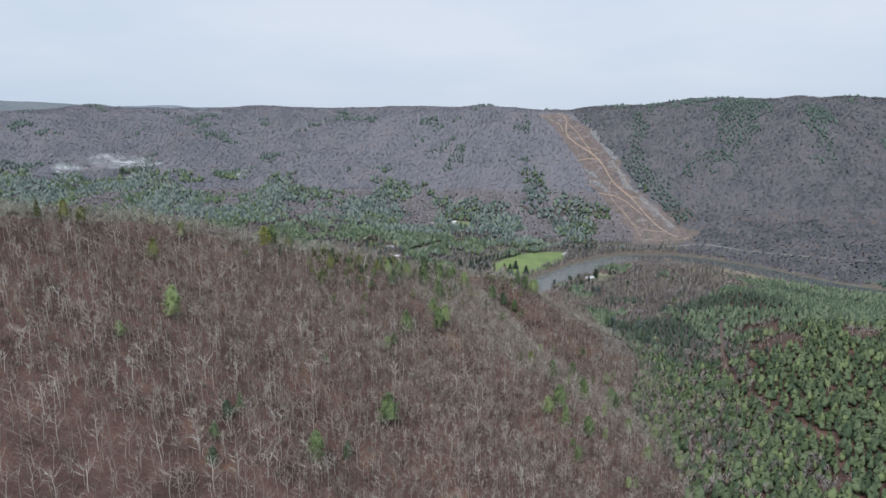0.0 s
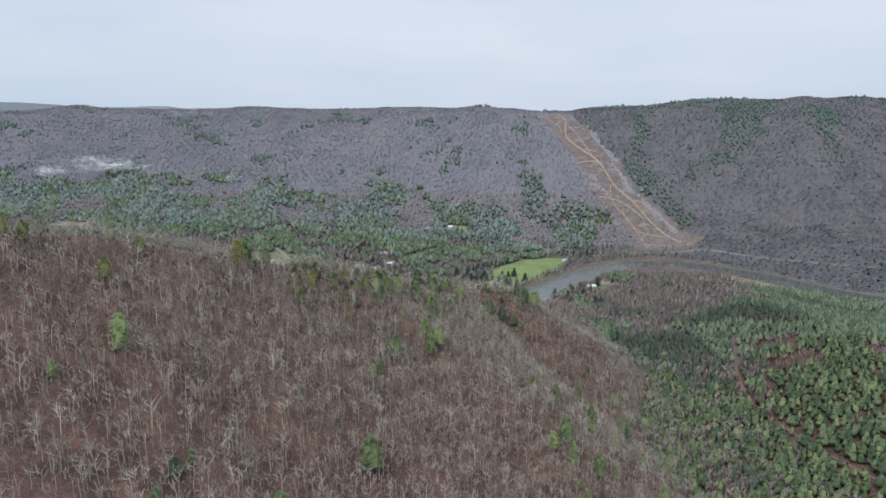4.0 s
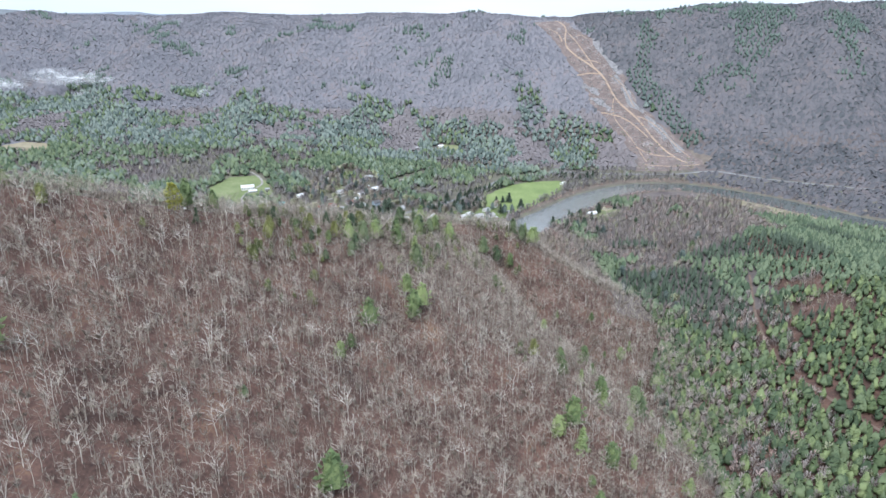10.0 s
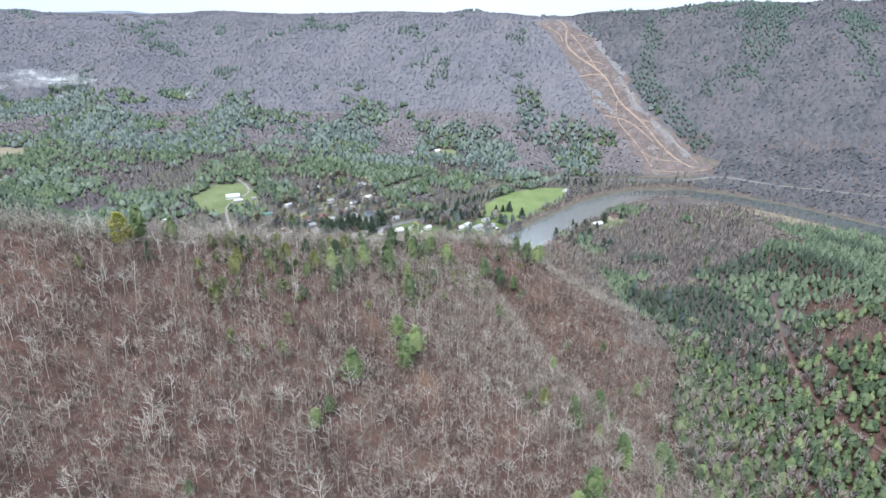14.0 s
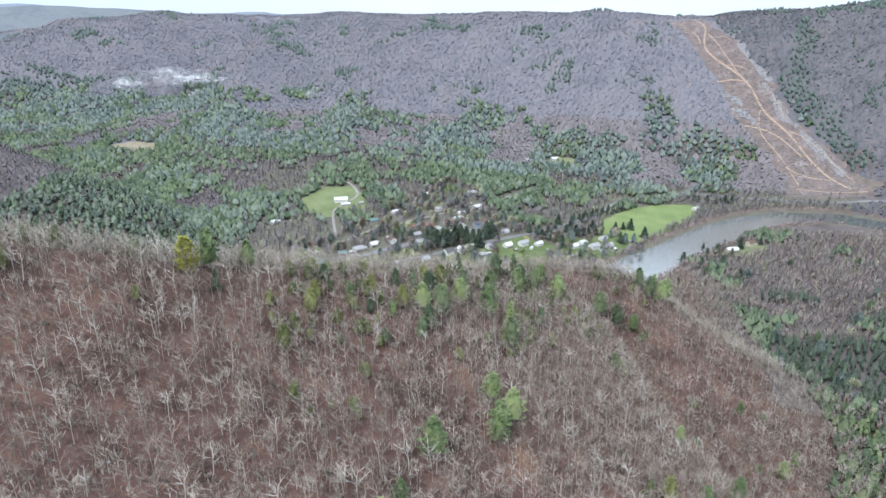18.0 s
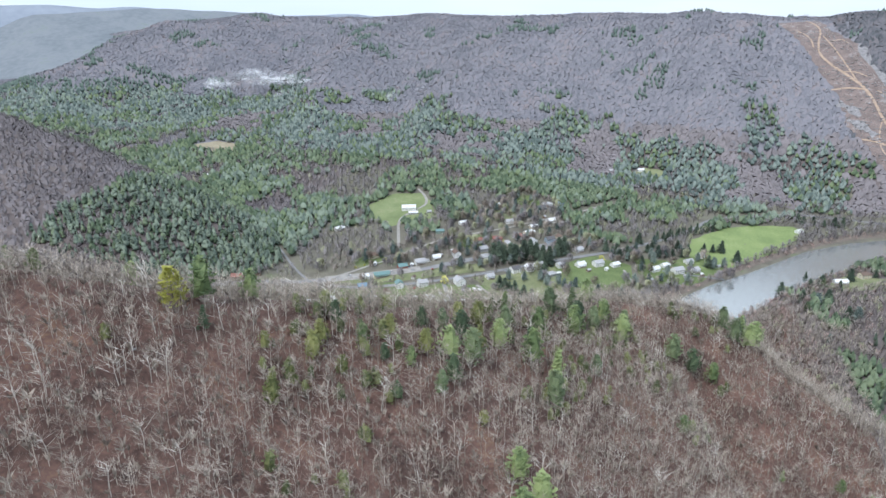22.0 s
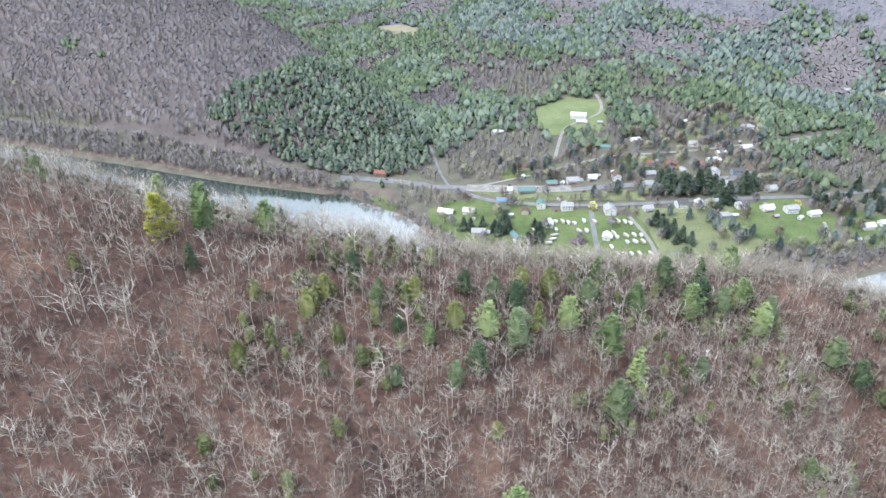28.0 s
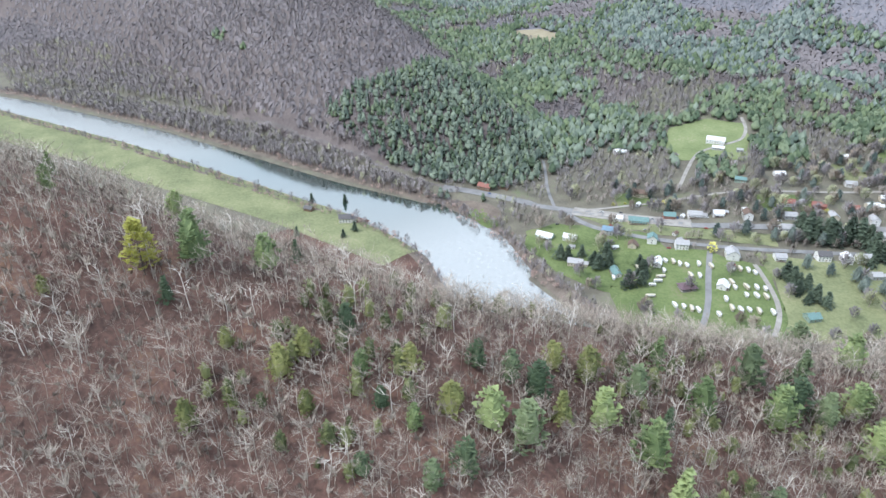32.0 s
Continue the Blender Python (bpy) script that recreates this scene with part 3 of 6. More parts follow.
TRACKS = [  # the haul road, then side trails: line, width
    ([(258, 1560), (278, 1530), (280, 1495), (262, 1462), (278, 1426), (299, 1392), (319, 1361), (338, 1332), (338, 1310), (345, 1283), (363, 1252), (381, 1233), (394, 1204), (407, 1181), (423, 1160), (432, 1140), (448, 1112)], 3.4),
    ([(236, 1519), (259, 1488), (262, 1462)], 2.4), ([(282, 1363), (305, 1358), (330, 1343)], 2.6), ([(316, 1261), (337, 1252), (360, 1231), (374, 1214), (394, 1190)], 2.6),
    ([(367, 1171), (385, 1155), (404, 1149), (430, 1142)], 2.2), ([(280, 1490), (295, 1443), (309, 1393), (319, 1361)], 2.0), ([(343, 1336), (363, 1313), (372, 1285), (380, 1253)], 1.6),
    ([(381, 1233), (404, 1222), (424, 1200), (444, 1168), (458, 1130)], 1.5), ([(345, 1283), (336, 1262), (338, 1232), (356, 1200), (372, 1168), (378, 1130)], 1.6), ([(372, 1120), (405, 1112), (440, 1104), (466, 1098)], 2.6),
    ([(299, 1392), (318, 1382), (332, 1366)], 1.5), ([(289, 1470), (306, 1468), (314, 1450)], 1.4),
]
for line, w in TRACKS:
    laid("dirt_track", ribbon(line, w, 4, 2), 1.5, TRACK, "pale orange bare-soil track winding up the cleared strip", "track")
SLASH = [  # grey windrows of cut branches between the tracks
    [(330, 1440), (334, 1405), (345, 1372), (368, 1330)], [(352, 1330), (368, 1300), (376, 1270)], [(290, 1335), (305, 1320), (318, 1300)], [(365, 1300), (374, 1262), (396, 1238)],
    [(300, 1300), (322, 1280), (334, 1262)], [(398, 1230), (414, 1208), (430, 1184)], [(410, 1215), (432, 1188), (450, 1150)],
]
for k, line in enumerate(SLASH):
    laid("brush_windrow", ribbon(line, lambda q, k=k: 9 + 4 * math.sin(9 * q + k), 4, 5), 1.2, SLASH_GREY, "grey windrow of cut branches on the cleared strip", "brush")

PASTURE_LINE = [(-1120, 205), (-1000, 262), (-900, 308), (-770, 362), (-650, 402), (-560, 428), (-480, 452), (-400, 468), (-345, 478)]
laid("pasture", ribbon(PASTURE_LINE, lambda q: 84 - 40 * max(0.0, q - 0.6) / 0.4, 8, 10), 0.45, PASTURE, "long yellow-green pasture beside the river", "meadow")
MEADOWS = [
    ("field", [(62, 905), (104, 966), (150, 1000), (192, 1016), (205, 1000), (176, 935), (140, 880), (104, 832), (70, 815), (60, 850)], CROP, "bright green field beside the river bend"),
    ("meadow", [(-353, 856), (-337, 906), (-300, 918), (-275, 889), (-247, 829), (-276, 812), (-295, 790), (-323, 804)], MEADOW, "green meadow in a clearing round a white barn"),
    ("dry_meadow", [(-775, 1030), (-745, 1062), (-700, 1055), (-680, 1022), (-705, 1000), (-750, 1005)], STRAW, "straw-coloured clearing among pines"),
    ("lawn", [(-312, 585), (-301, 616), (-270, 629), (-226, 652), (-205, 640), (-190, 567), (-206, 556), (-245, 554), (-290, 568)], LAWN, "green riverside lawn with scattered houses"),
    ("campground_lawn", [(-222, 610), (-208, 636), (-183, 657), (-137, 672), (-100, 626), (-92, 590), (-130, 545), (-175, 540), (-205, 565)], LAWN, "green campground lawn with parked trailers"),
    ("lawn", [(-158, 684), (-137, 697), (-85, 748), (-40, 700), (-54, 640), (-90, 600), (-105, 630), (-125, 660)], PASTURE, "olive green open lawn below the village street"),
    ("lawn", [(-378, 582), (-350, 592), (-338, 577), (-345, 569), (-372, 573)], LAWN, "small green lawn by the river mouth"),
    ("verge", [(-300, 634), (-230, 668), (-163, 724), (-150, 709), (-204, 664), (-262, 638)], PASTURE, "grassy verge between two village streets"),
    ("lawn", [(-84, 750), (-47, 796), (-5, 790), (5, 740), (-40, 700), (-75, 715)], LAWN, "bright green village lawn"),
    ("lawn", [(-2, 811), (37, 822), (70, 852), (96, 826), (60, 765), (20, 750), (5, 772)], LAWN, "bright green lawn near the river houses"),
    ("lawn", [(-172, 960), (-146, 978), (-132, 935), (-163, 928)], LAWN, "small green yard among pines"),
    ("lawn", [(-205, 770), (-172, 812), (-155, 785), (-184, 752)], LAWN, "green yard beside the upper road"),
    ("lawn", [(-190, 885), (-164, 905), (-152, 876), (-176, 855)], PASTURE, "pale green yard among houses"),
    ("lawn", [(-300, 690), (-285, 715), (-262, 712), (-262, 690), (-280, 672)], LAWN, "green yard round a beige house"),
    ("yard", [(190, 805), (225, 850), (260, 848), (240, 810), (210, 795)], PASTURE, "rough grassy yard beside the river"),
    ("dry_meadow", [(-30, 1160), (-10, 1195), (30, 1190), (25, 1150)], PASTURE, "pale clearing below the mountain"),
    ("dry_meadow", [(392, 1112), (418, 1142), (444, 1162), (470, 1146), (494, 1112), (470, 1094), (430, 1090), (400, 1096)], BANK, "brown brush and dry grass at the foot of the cleared strip"),
    ("sandbar", [(432, 922), (470, 915), (505, 872), (560, 800), (600, 765), (585, 745), (530, 780), (480, 815), (446, 866)], STRAW, "tan gravel bar at the river bend"),
    ("verge", [(-420, 574), (-380, 590), (-352, 596), (-340, 585), (-375, 575), (-410, 566)], BANK, "brown brushy river bank"),
]
for name, ring, m, label in MEADOWS:
    meadow(name, ring, 0.45, m, label)

ROADS = [
    ("road", [(-424, 585), (-384, 600), (-350, 617), (-310, 640), (-277, 653), (-222, 680), (-192, 706), (-160, 740), (-120, 790), (-80, 830)], 11, ASPHALT, "grey asphalt village street"),
    ("road", [(-310, 638), (-289, 622), (-263, 630), (-238, 638), (-204, 651), (-172, 676), (-143, 705), (-106, 744), (-60, 787), (-30, 815), (15, 870), (60, 930), (90, 1000), (200, 1075), (330, 1075), (470, 1070), (640, 960), (900, 820)], 8, ASPHALT, "grey asphalt road through the valley"),
    ("road", [(-300, 646), (-274, 677), (-253, 715), (-230, 751), (-208, 777), (-179, 811), (-145, 850), (-120, 890), (-80, 940), (-40, 1000)], 4.5, GRAVEL, "pale gravel lane behind the houses"),
    ("rail_trail", [(-1180, 330), (-995, 432), (-833, 494), (-674, 538), (-576, 558), (-486, 572), (-424, 585)], 4.5, RAIL, "old rail trail along the river bank"),
    ("lane", [(-180, 658), (-161, 625), (-141, 594), (-132, 570)], 6, ASPHALT, "narrow campground lane"),
    ("lane", [(-148, 668), (-127, 651), (-106, 628), (-97, 600)], 5, GRAVEL, "pale gravel campground loop"),
    ("driveway", [(-262, 740), (-286, 797), (-296, 826), (-293, 843), (-276, 851), (-275, 889), (-309, 931)], 5, GRAVEL, "pale gravel drive to the barn"),
    ("driveway", [(-10, 772), (-2, 750), (10, 735)], 4, GRAVEL, "short pale driveway"),
    ("driveway", [(30, 790), (60, 790), (95, 800)], 5, ASPHALT, "short grey driveway"),
    ("forest_road", [(275, 200), (262, 255), (252, 313), (245, 345), (262, 420), (300, 520)], 3, EARTH, "narrow brown forest road among pines"),
    ("lane", [(-318, 632), (-351, 656), (-377, 682), (-398, 700)], 4, ASPHALT, "narrow grey lane up the side valley"),
    ("parking", [(-305, 640), (-285, 650), (-255, 662), (-235, 675), (-216, 690)], 21, GRAVEL, "broad gravel lot at the junction"),
]
for name, line, w, m, label in ROADS:
    laid(name, ribbon(line, w / MAP, 5, 3), 0.75 if m is not RAIL else 0.6, m, label, "road")


# ---- trees ----
class Shape:
    """Triangles gathered for a template."""
    def __init__(self):
        self.v, self.f, self.m = [], [], []

    def tri(self, a, b, c, m):
        n = len(self.v)
        self.v += [a, b, c]
        self.f.append((n, n + 1, n + 2))
        self.m.append(m)

    def tube(self, pts, radii, m, sides=3, turn=0.0):
        rings = []
        for p, r in zip(pts, radii):
            if r <= 0:
                rings.append([len(self.v)] * sides)
                self.v.append(tuple(p))
            else:
                rings.append(range(len(self.v), len(self.v) + sides))
                for k in range(sides):
                    a = turn + 2 * math.pi * k / sides
                    self.v.append((p[0] + r * math.cos(a), p[1] + r * math.sin(a), p[2]))
        for a, b in zip(rings[:-1], rings[1:]):
            for k in range(sides):
                q = (k + 1) % sides
                self.f.append((a[k], a[q], b[q]))
                self.m.append(m)
                if b[k] != b[q]:
                    self.f.append((a[k], b[q], b[k]))
                    self.m.append(m)

    def arrays(self):
        return np.array(self.v, float), np.array(self.f, int), np.array(self.m, int)


def bare_tree(seed, limbs, shoots, twigs, fork=0.5, spread=1.0, thick=1.0):
    """A leafless tree 1 high whose trunk forks into arching limbs: trunk and limbs take slot 0, twigs slot 1."""
    rnd = random.Random(seed)
    s = Shape()
    bend = (rnd.uniform(-0.07, 0.07), rnd.uniform(-0.07, 0.07))

    def stem(k):
        return (bend[0] * k * k + 0.014 * math.sin(6 * k + seed), bend[1] * k * k + 0.014 * math.cos(5 * k + seed), k)

    cuts = (-0.03, 0.5 * fork, fork, fork + 0.25, 0.96)
    s.tube([stem(k) for k in cuts], [0.0135 * thick, 0.0112 * thick, 0.0092 * thick, 0.006 * thick, 0], 0, 3)
    ends = [(stem(fork + 0.2), stem(0.96), 0.0)]
    turn = rnd.uniform(0, 6.28)
    for n in range(limbs):
        k = fork * 0.86 + (0.80 - fork * 0.86) * (n + 0.6 * rnd.random()) / limbs
        a = turn + n * 2.4 + rnd.uniform(-0.5, 0.5)
        far = (0.18 + 0.12 * rnd.random()) * spread * (1.25 - 0.65 * k)
        rise = min(0.99 - k, far * rnd.uniform(0.55, 1.35))
        b = stem(k)
        m1 = (b[0] + 0.45 * far * math.cos(a), b[1] + 0.45 * far * math.sin(a), k + 0.35 * rise)
        a2 = a + rnd.uniform(-0.5, 0.5)
        e = (m1[0] + 0.62 * far * math.cos(a2), m1[1] + 0.62 * far * math.sin(a2), k + rise)
        s.tube([b, m1, e], [0.0066 * thick, 0.0050 * thick, 0], 0, 3, a)
        ends += [(m1, e, a2), (b, m1, a)]
        for q in range(shoots):
            u = rnd.uniform(0.25, 0.8)
            o = [m1[i] + (e[i] - m1[i]) * u for i in range(3)] if q % 2 else [b[i] + (m1[i] - b[i]) * (0.5 + 0.5 * u) for i in range(3)]
            c = a2 + rnd.choice((-1, 1)) * rnd.uniform(0.5, 1.1)
            ln = far * rnd.uniform(0.45, 0.8)
            t = (o[0] + ln * math.cos(c), o[1] + ln * math.sin(c), o[2] + ln * rnd.uniform(0.2, 1.0))
            w = 0.0046 * thick
            s.tri((o[0] - w * math.sin(c), o[1] + w * math.cos(c), o[2]), (o[0] + w * math.sin(c), o[1] - w * math.cos(c), o[2] + w), t, 0)
            ends.append((o, t, c))
    for n in range(twigs):
        p, q, a = ends[rnd.randrange(len(ends))]
        k, b = rnd.uniform(0.2, 1.0), a + rnd.uniform(-1.5, 1.5)
        o = [p[i] + (q[i] - p[i]) * k for i in range(3)]
        ln = rnd.uniform(0.08, 0.22)
        e = (o[0] + ln * 0.8 * math.cos(b), o[1] + ln * 0.8 * math.sin(b), o[2] + ln * rnd.uniform(0.1, 0.9))
        w = 0.0046 * thick * rnd.uniform(0.6, 1.4)
        s.tri((o[0] - w * math.sin(b), o[1] + w * math.cos(b), o[2]), (o[0] + w * math.sin(b), o[1] - w * math.cos(b), o[2] + w), e, 1)
    return s.arrays()


def bare_far(seed, blades, wide):
    """A leafless tree far off: a thin stem and a broom of upright twig blades."""
    rnd = random.Random(seed)
    s = Shape()
    s.tube([(0, 0, -0.03), (0, 0, 0.8)], [0.016, 0], 0, 3)
    for n in range(blades):
        a, b, h = rnd.uniform(0, 6.28), rnd.uniform(0, 6.28), rnd.uniform(0.3, 0.62)
        r, t = rnd.uniform(0, 0.07), rnd.uniform(0.08, 0.22)
        w = wide * rnd.uniform(0.6, 1.4)
        x, y = r * math.cos(a), r * math.sin(a)
        s.tri((x + w * math.cos(b), y + w * math.sin(b), h), (x - w * math.cos(b), y - w * math.sin(b), h + 0.05),
              (t * math.cos(a), t * math.sin(a), min(1.0, h + rnd.uniform(0.25, 0.45))), 1)
    return s.arrays()


def bare_bushy(seed, blades, wide, round_=0.25):
    """A leafless tree at some distance: stem and a rounded crown of fine upswept twig blades."""
    rnd = random.Random(seed)
    s = Shape()
    s.tube([(0, 0, -0.03), (0.01, 0, 0.75)], [0.017, 0], 0, 3)
    for n in range(blades):
        a, u = n * 2.4 + rnd.uniform(-0.6, 0.6), (n + rnd.random()) / blades
        h = 0.38 + 0.6 * u
        r = round_ * math.sqrt(max(0.06, 1 - ((h - 0.60) / 0.44) ** 2)) * rnd.uniform(0.45, 1.0)
        w, tilt = wide * rnd.uniform(0.6, 1.4), rnd.uniform(-1, 1)
        root = (0.3 * r * math.cos(a + 0.8), 0.3 * r * math.sin(a + 0.8), h - rnd.uniform(0.14, 0.30))
        x, y = r * math.cos(a), r * math.sin(a)
        s.tri(root, (x - w * math.sin(a), y + w * math.cos(a), h + w * tilt), (x + w * math.sin(a), y - w * math.cos(a), h + 0.03 - w * tilt), 1)
    return s.arrays()


def pine(seed, clumps, size, wide=0.2, low=0.25, form="pine", sides=5, core=0):
    """An evergreen 1 high: trunk slot 0, needle clumps slot 1; each clump is a fan of two leaning triangles."""
    rnd = random.Random(seed)
    s = Shape()
    s.tube([(0, 0, -0.03), (0, 0, 0.5), (0, 0, 0.97)], [0.016, 0.010, 0], 0, 3)
    tiers = max(5, clumps // 9)
    if core:  # the dense inner boughs: rings of uneven reach
        rings = []
        for q in (0.12, 0.45, 0.78):
            r = wide * (0.85 * math.sqrt(max(0.0, 1 - (q - 0.25) ** 2 / 0.56)) if form == "pine" else 0.85 * (1 - q))
            rings.append([(r * rnd.uniform(0.7, 1.15) * math.cos(2 * math.pi * (n + 0.4 * rnd.random()) / core), r * rnd.uniform(0.7, 1.15) * math.sin(2 * math.pi * (n + 0.4 * rnd.random()) / core),
                           low + (0.97 - low) * (q + rnd.uniform(-0.1, 0.1))) for n in range(core)])
        for a, b in zip(rings[:-1], rings[1:]):
            for n in range(core):
                q = (n + 1) % core
                s.tri(a[n], a[q], b[q], 1)
                s.tri(a[n], b[q], b[n], 1)
        for n in range(core):
            s.tri(rings[-1][n], rings[-1][(n + 1) % core], (0, 0, 0.95), 1)
    for n in range(clumps):
        k = (n + rnd.random() * 0.6) / clumps
        tier = (math.floor(k * tiers) + 0.5 + rnd.uniform(-0.3, 0.3)) / tiers
        h = low + (0.97 - low) * tier
        if form == "pine":  # broad, rounded, open crown
            r = wide * (0.35 + 0.65 * math.sin(math.pi * min(1.0, 0.22 + 0.78 * (1 - tier)) * 0.72)) * (1 - 0.75 * tier**4)
        else:  # narrow cone
            r = wide * (1.02 - tier)
        a = rnd.uniform(0, 2 * math.pi)
        r *= 1 + 0.25 * math.sin(3 * a + seed)
        out = r * math.sqrt(rnd.uniform(0.25, 1.0))
        c = (out * math.cos(a), out * math.sin(a), h + (0.02 if form == "pine" else -0.05) * rnd.random())
        w = size * rnd.uniform(0.65, 1.3)
        up = 0.35 if form == "pine" else -0.30
        tip = (c[0] + w * math.cos(a), c[1] + w * math.sin(a), c[2] + w * up * rnd.uniform(0.3, 1.3))
        if sides == 3:
            q = 0.55 * w
            s.tri((c[0] - q * math.sin(a), c[1] + q * math.cos(a), c[2] + w * rnd.uniform(-0.3, 0.3)), (c[0] + q * math.sin(a), c[1] - q * math.cos(a), c[2] + w * rnd.uniform(-0.3, 0.3)), tip, 1)
            continue
        for side in (-1, 1):
            b = a + side * rnd.uniform(1.2, 1.9)
            e = (c[0] + w * 0.75 * math.cos(b), c[1] + w * 0.75 * math.sin(b), c[2] + w * rnd.uniform(-0.35, 0.45))
            s.tri(c, tip, e, 1)
        if sides > 4:
            s.tri((c[0], c[1], c[2] - 0.3 * w), (c[0] + 0.5 * w * math.cos(a + 1.2), c[1] + 0.5 * w * math.sin(a + 1.2), c[2] + 0.5 * w), (c[0] + 0.6 * w * math.cos(a - 1.0), c[1] + 0.6 * w * math.sin(a - 1.0), c[2] + 0.1 * w), 1)
    s.tri((-0.02, 0, 0.88), (0.02, 0, 0.88), (0, 0, 1.0), 1)
    return s.arrays()


def dome_pine(seed, sides, rings, tufts, wide=0.24, low=0.2, point=0.5):
    """An evergreen of the woods, 1 high: trunk, a lumpy rounded crown of boughs and loose tufts that break its outline."""
    rnd = random.Random(seed)
    s = Shape()
    s.tube([(0, 0, -0.03), (0, 0, low + 0.2)], [0.018, 0.012], 0, 3)
    hoops = []
    for n in range(rings):
        q = n / rings
        r = wide * (0.62, 1.0)[n > 0] * (1 - q) ** point if n else wide * 0.62
        lean = 0.05 * rnd.uniform(-1, 1), 0.05 * rnd.uniform(-1, 1)
        hoop = []
        for k in range(sides):
            a, w = 2 * math.pi * (k + 0.5 * (n % 2) + 0.35 * rnd.uniform(-1, 1)) / sides, r * rnd.uniform(0.68, 1.22)
            hoop.append((w * math.cos(a) + lean[0] * q, w * math.sin(a) + lean[1] * q, low + (0.94 - low) * q + 0.05 * rnd.uniform(-1, 1)))
        hoops.append(hoop)
    for a, b in zip(hoops[:-1], hoops[1:]):
        for k in range(sides):
            q = (k + 1) % sides
            s.tri(a[k], a[q], b[q], 1)
            s.tri(a[k], b[q], b[k], 1)
    for k in range(sides):
        s.tri(hoops[-1][k], hoops[-1][(k + 1) % sides], (lean[0], lean[1], rnd.uniform(0.95, 1.0)), 1)
    for n in range(tufts):
        q, a = (n + rnd.random()) / tufts, rnd.uniform(0, 6.28)
        r = wide * (1 - q) ** point
        c, w = (r * math.cos(a), r * math.sin(a), low + (0.94 - low) * q), 0.075 * rnd.uniform(0.6, 1.3)
        s.tri((0.7 * c[0] - w * math.sin(a), 0.7 * c[1] + w * math.cos(a), c[2] + 0.5 * w), (0.7 * c[0] + w * math.sin(a), 0.7 * c[1] - w * math.cos(a), c[2] - 0.3 * w),
              (c[0] * 1.12, c[1] * 1.12, c[2] + w * rnd.uniform(0.2, 1.2)), 1)
    return s.arrays()


def twig_dome(seed, sides=4, wide=0.3):
    """A leafless crown far off: a lumpy dome of twigs, 1 high, open below."""
    rnd = random.Random(seed)
    s = Shape()
    turn = rnd.uniform(0, 6.28)
    hoops = [[(wide * r * rnd.uniform(0.75, 1.25) * math.cos(turn + off + 6.283 * k / sides), wide * r * rnd.uniform(0.75, 1.25) * math.sin(turn + off + 6.283 * k / sides), z + rnd.uniform(-0.07, 0.07))
              for k in range(sides)] for r, z, off in ((1.0, 0.0, 0.0), (0.6, 0.6, 0.5))]
    for k in range(sides):
        q = (k + 1) % sides
        s.tri(hoops[0][k], hoops[0][q], hoops[1][q], 1)
        s.tri(hoops[0][k], hoops[1][q], hoops[1][k], 1)
        s.tri(hoops[1][k], hoops[1][q], (rnd.uniform(-0.08, 0.08), rnd.uniform(-0.08, 0.08), 0.98), 1)
    return s.arrays()


def wood(name, templates, spots, heights, mats, label, lean=0.03, widen=1.0, soft=None, drape=False):
    """Many trees as one object of stuff; draped crowns follow the slope beneath them."""
    n = len(spots)
    if not n:
        return
    rng = np.random.default_rng(len(name) * 977 + n)
    z = ground_z(spots[:, 0], spots[:, 1])
    fall = np.stack([ground_z(spots[:, 0] + 5, spots[:, 1]) - ground_z(spots[:, 0] - 5, spots[:, 1]), ground_z(spots[:, 0], spots[:, 1] + 5) - ground_z(spots[:, 0], spots[:, 1] - 5)]).clip(-8, 8) / 10 if drape else None
    kind, yaw, tint = rng.integers(0, len(templates), n), rng.uniform(0, 6.283, n), rng.random(n)
    V, F, M, K, N, at = [], [], [], [], [], 0
    for t, (v, f, m) in enumerate(templates):
        i = np.nonzero(kind == t)[0]
        if not len(i):
            continue
        if soft:  # the outer side of every blade is its front
            q = crown_normals(v, *soft)
            turned = np.einsum("ij,ij->i", np.cross(v[f[:, 1]] - v[f[:, 0]], v[f[:, 2]] - v[f[:, 0]]), q[f].sum(1)) < 0
            f = np.where(turned[:, None], f[:, ::-1], f)
        c, s = np.cos(yaw[i])[:, None], np.sin(yaw[i])[:, None]
        h = heights[i][:, None]
        w = h * widen * rng.uniform(0.85, 1.2, (len(i), 1))
        lx, ly = rng.normal(0, lean, (len(i), 1)), rng.normal(0, lean, (len(i), 1))
        zz = v[None, :, 2] * h
        gx, gy = (fall[:, i, None] if drape else np.zeros((2, len(i), 1)))
        x = (v[None, :, 0] * c - v[None, :, 1] * s) * w + lx * zz + spots[i, 0][:, None]
        y = (v[None, :, 0] * s + v[None, :, 1] * c) * w + ly * zz + spots[i, 1][:, None]
        zz = zz + gx * (x - spots[i, 0][:, None]) + gy * (y - spots[i, 1][:, None])
        V.append(np.stack([x, y, zz + z[i][:, None]], -1).reshape(-1, 3))
        F.append((f[None] + at + len(v) * np.arange(len(i))[:, None, None]).reshape(-1, 3))
        M.append(np.tile(m, len(i)))
        K.append(np.repeat(tint[i], len(v)))
        if soft:
            up = np.repeat(q[None, :, 2], len(i), 0)
            N.append(np.stack([q[None, :, 0] * c - q[None, :, 1] * s - gx * up, q[None, :, 0] * s + q[None, :, 1] * c - gy * up, up], -1).reshape(-1, 3))
            N[-1] /= np.linalg.norm(N[-1], axis=1)[:, None]
        at += len(v) * len(i)
    ob = new(name, mesh_of(name, MAP * np.concatenate(V), np.concatenate(F), mats, np.concatenate(M), np.concatenate(K), normals=np.concatenate(N) if soft else None))
    return tagged(ob, label, "trees", kind="stuff")


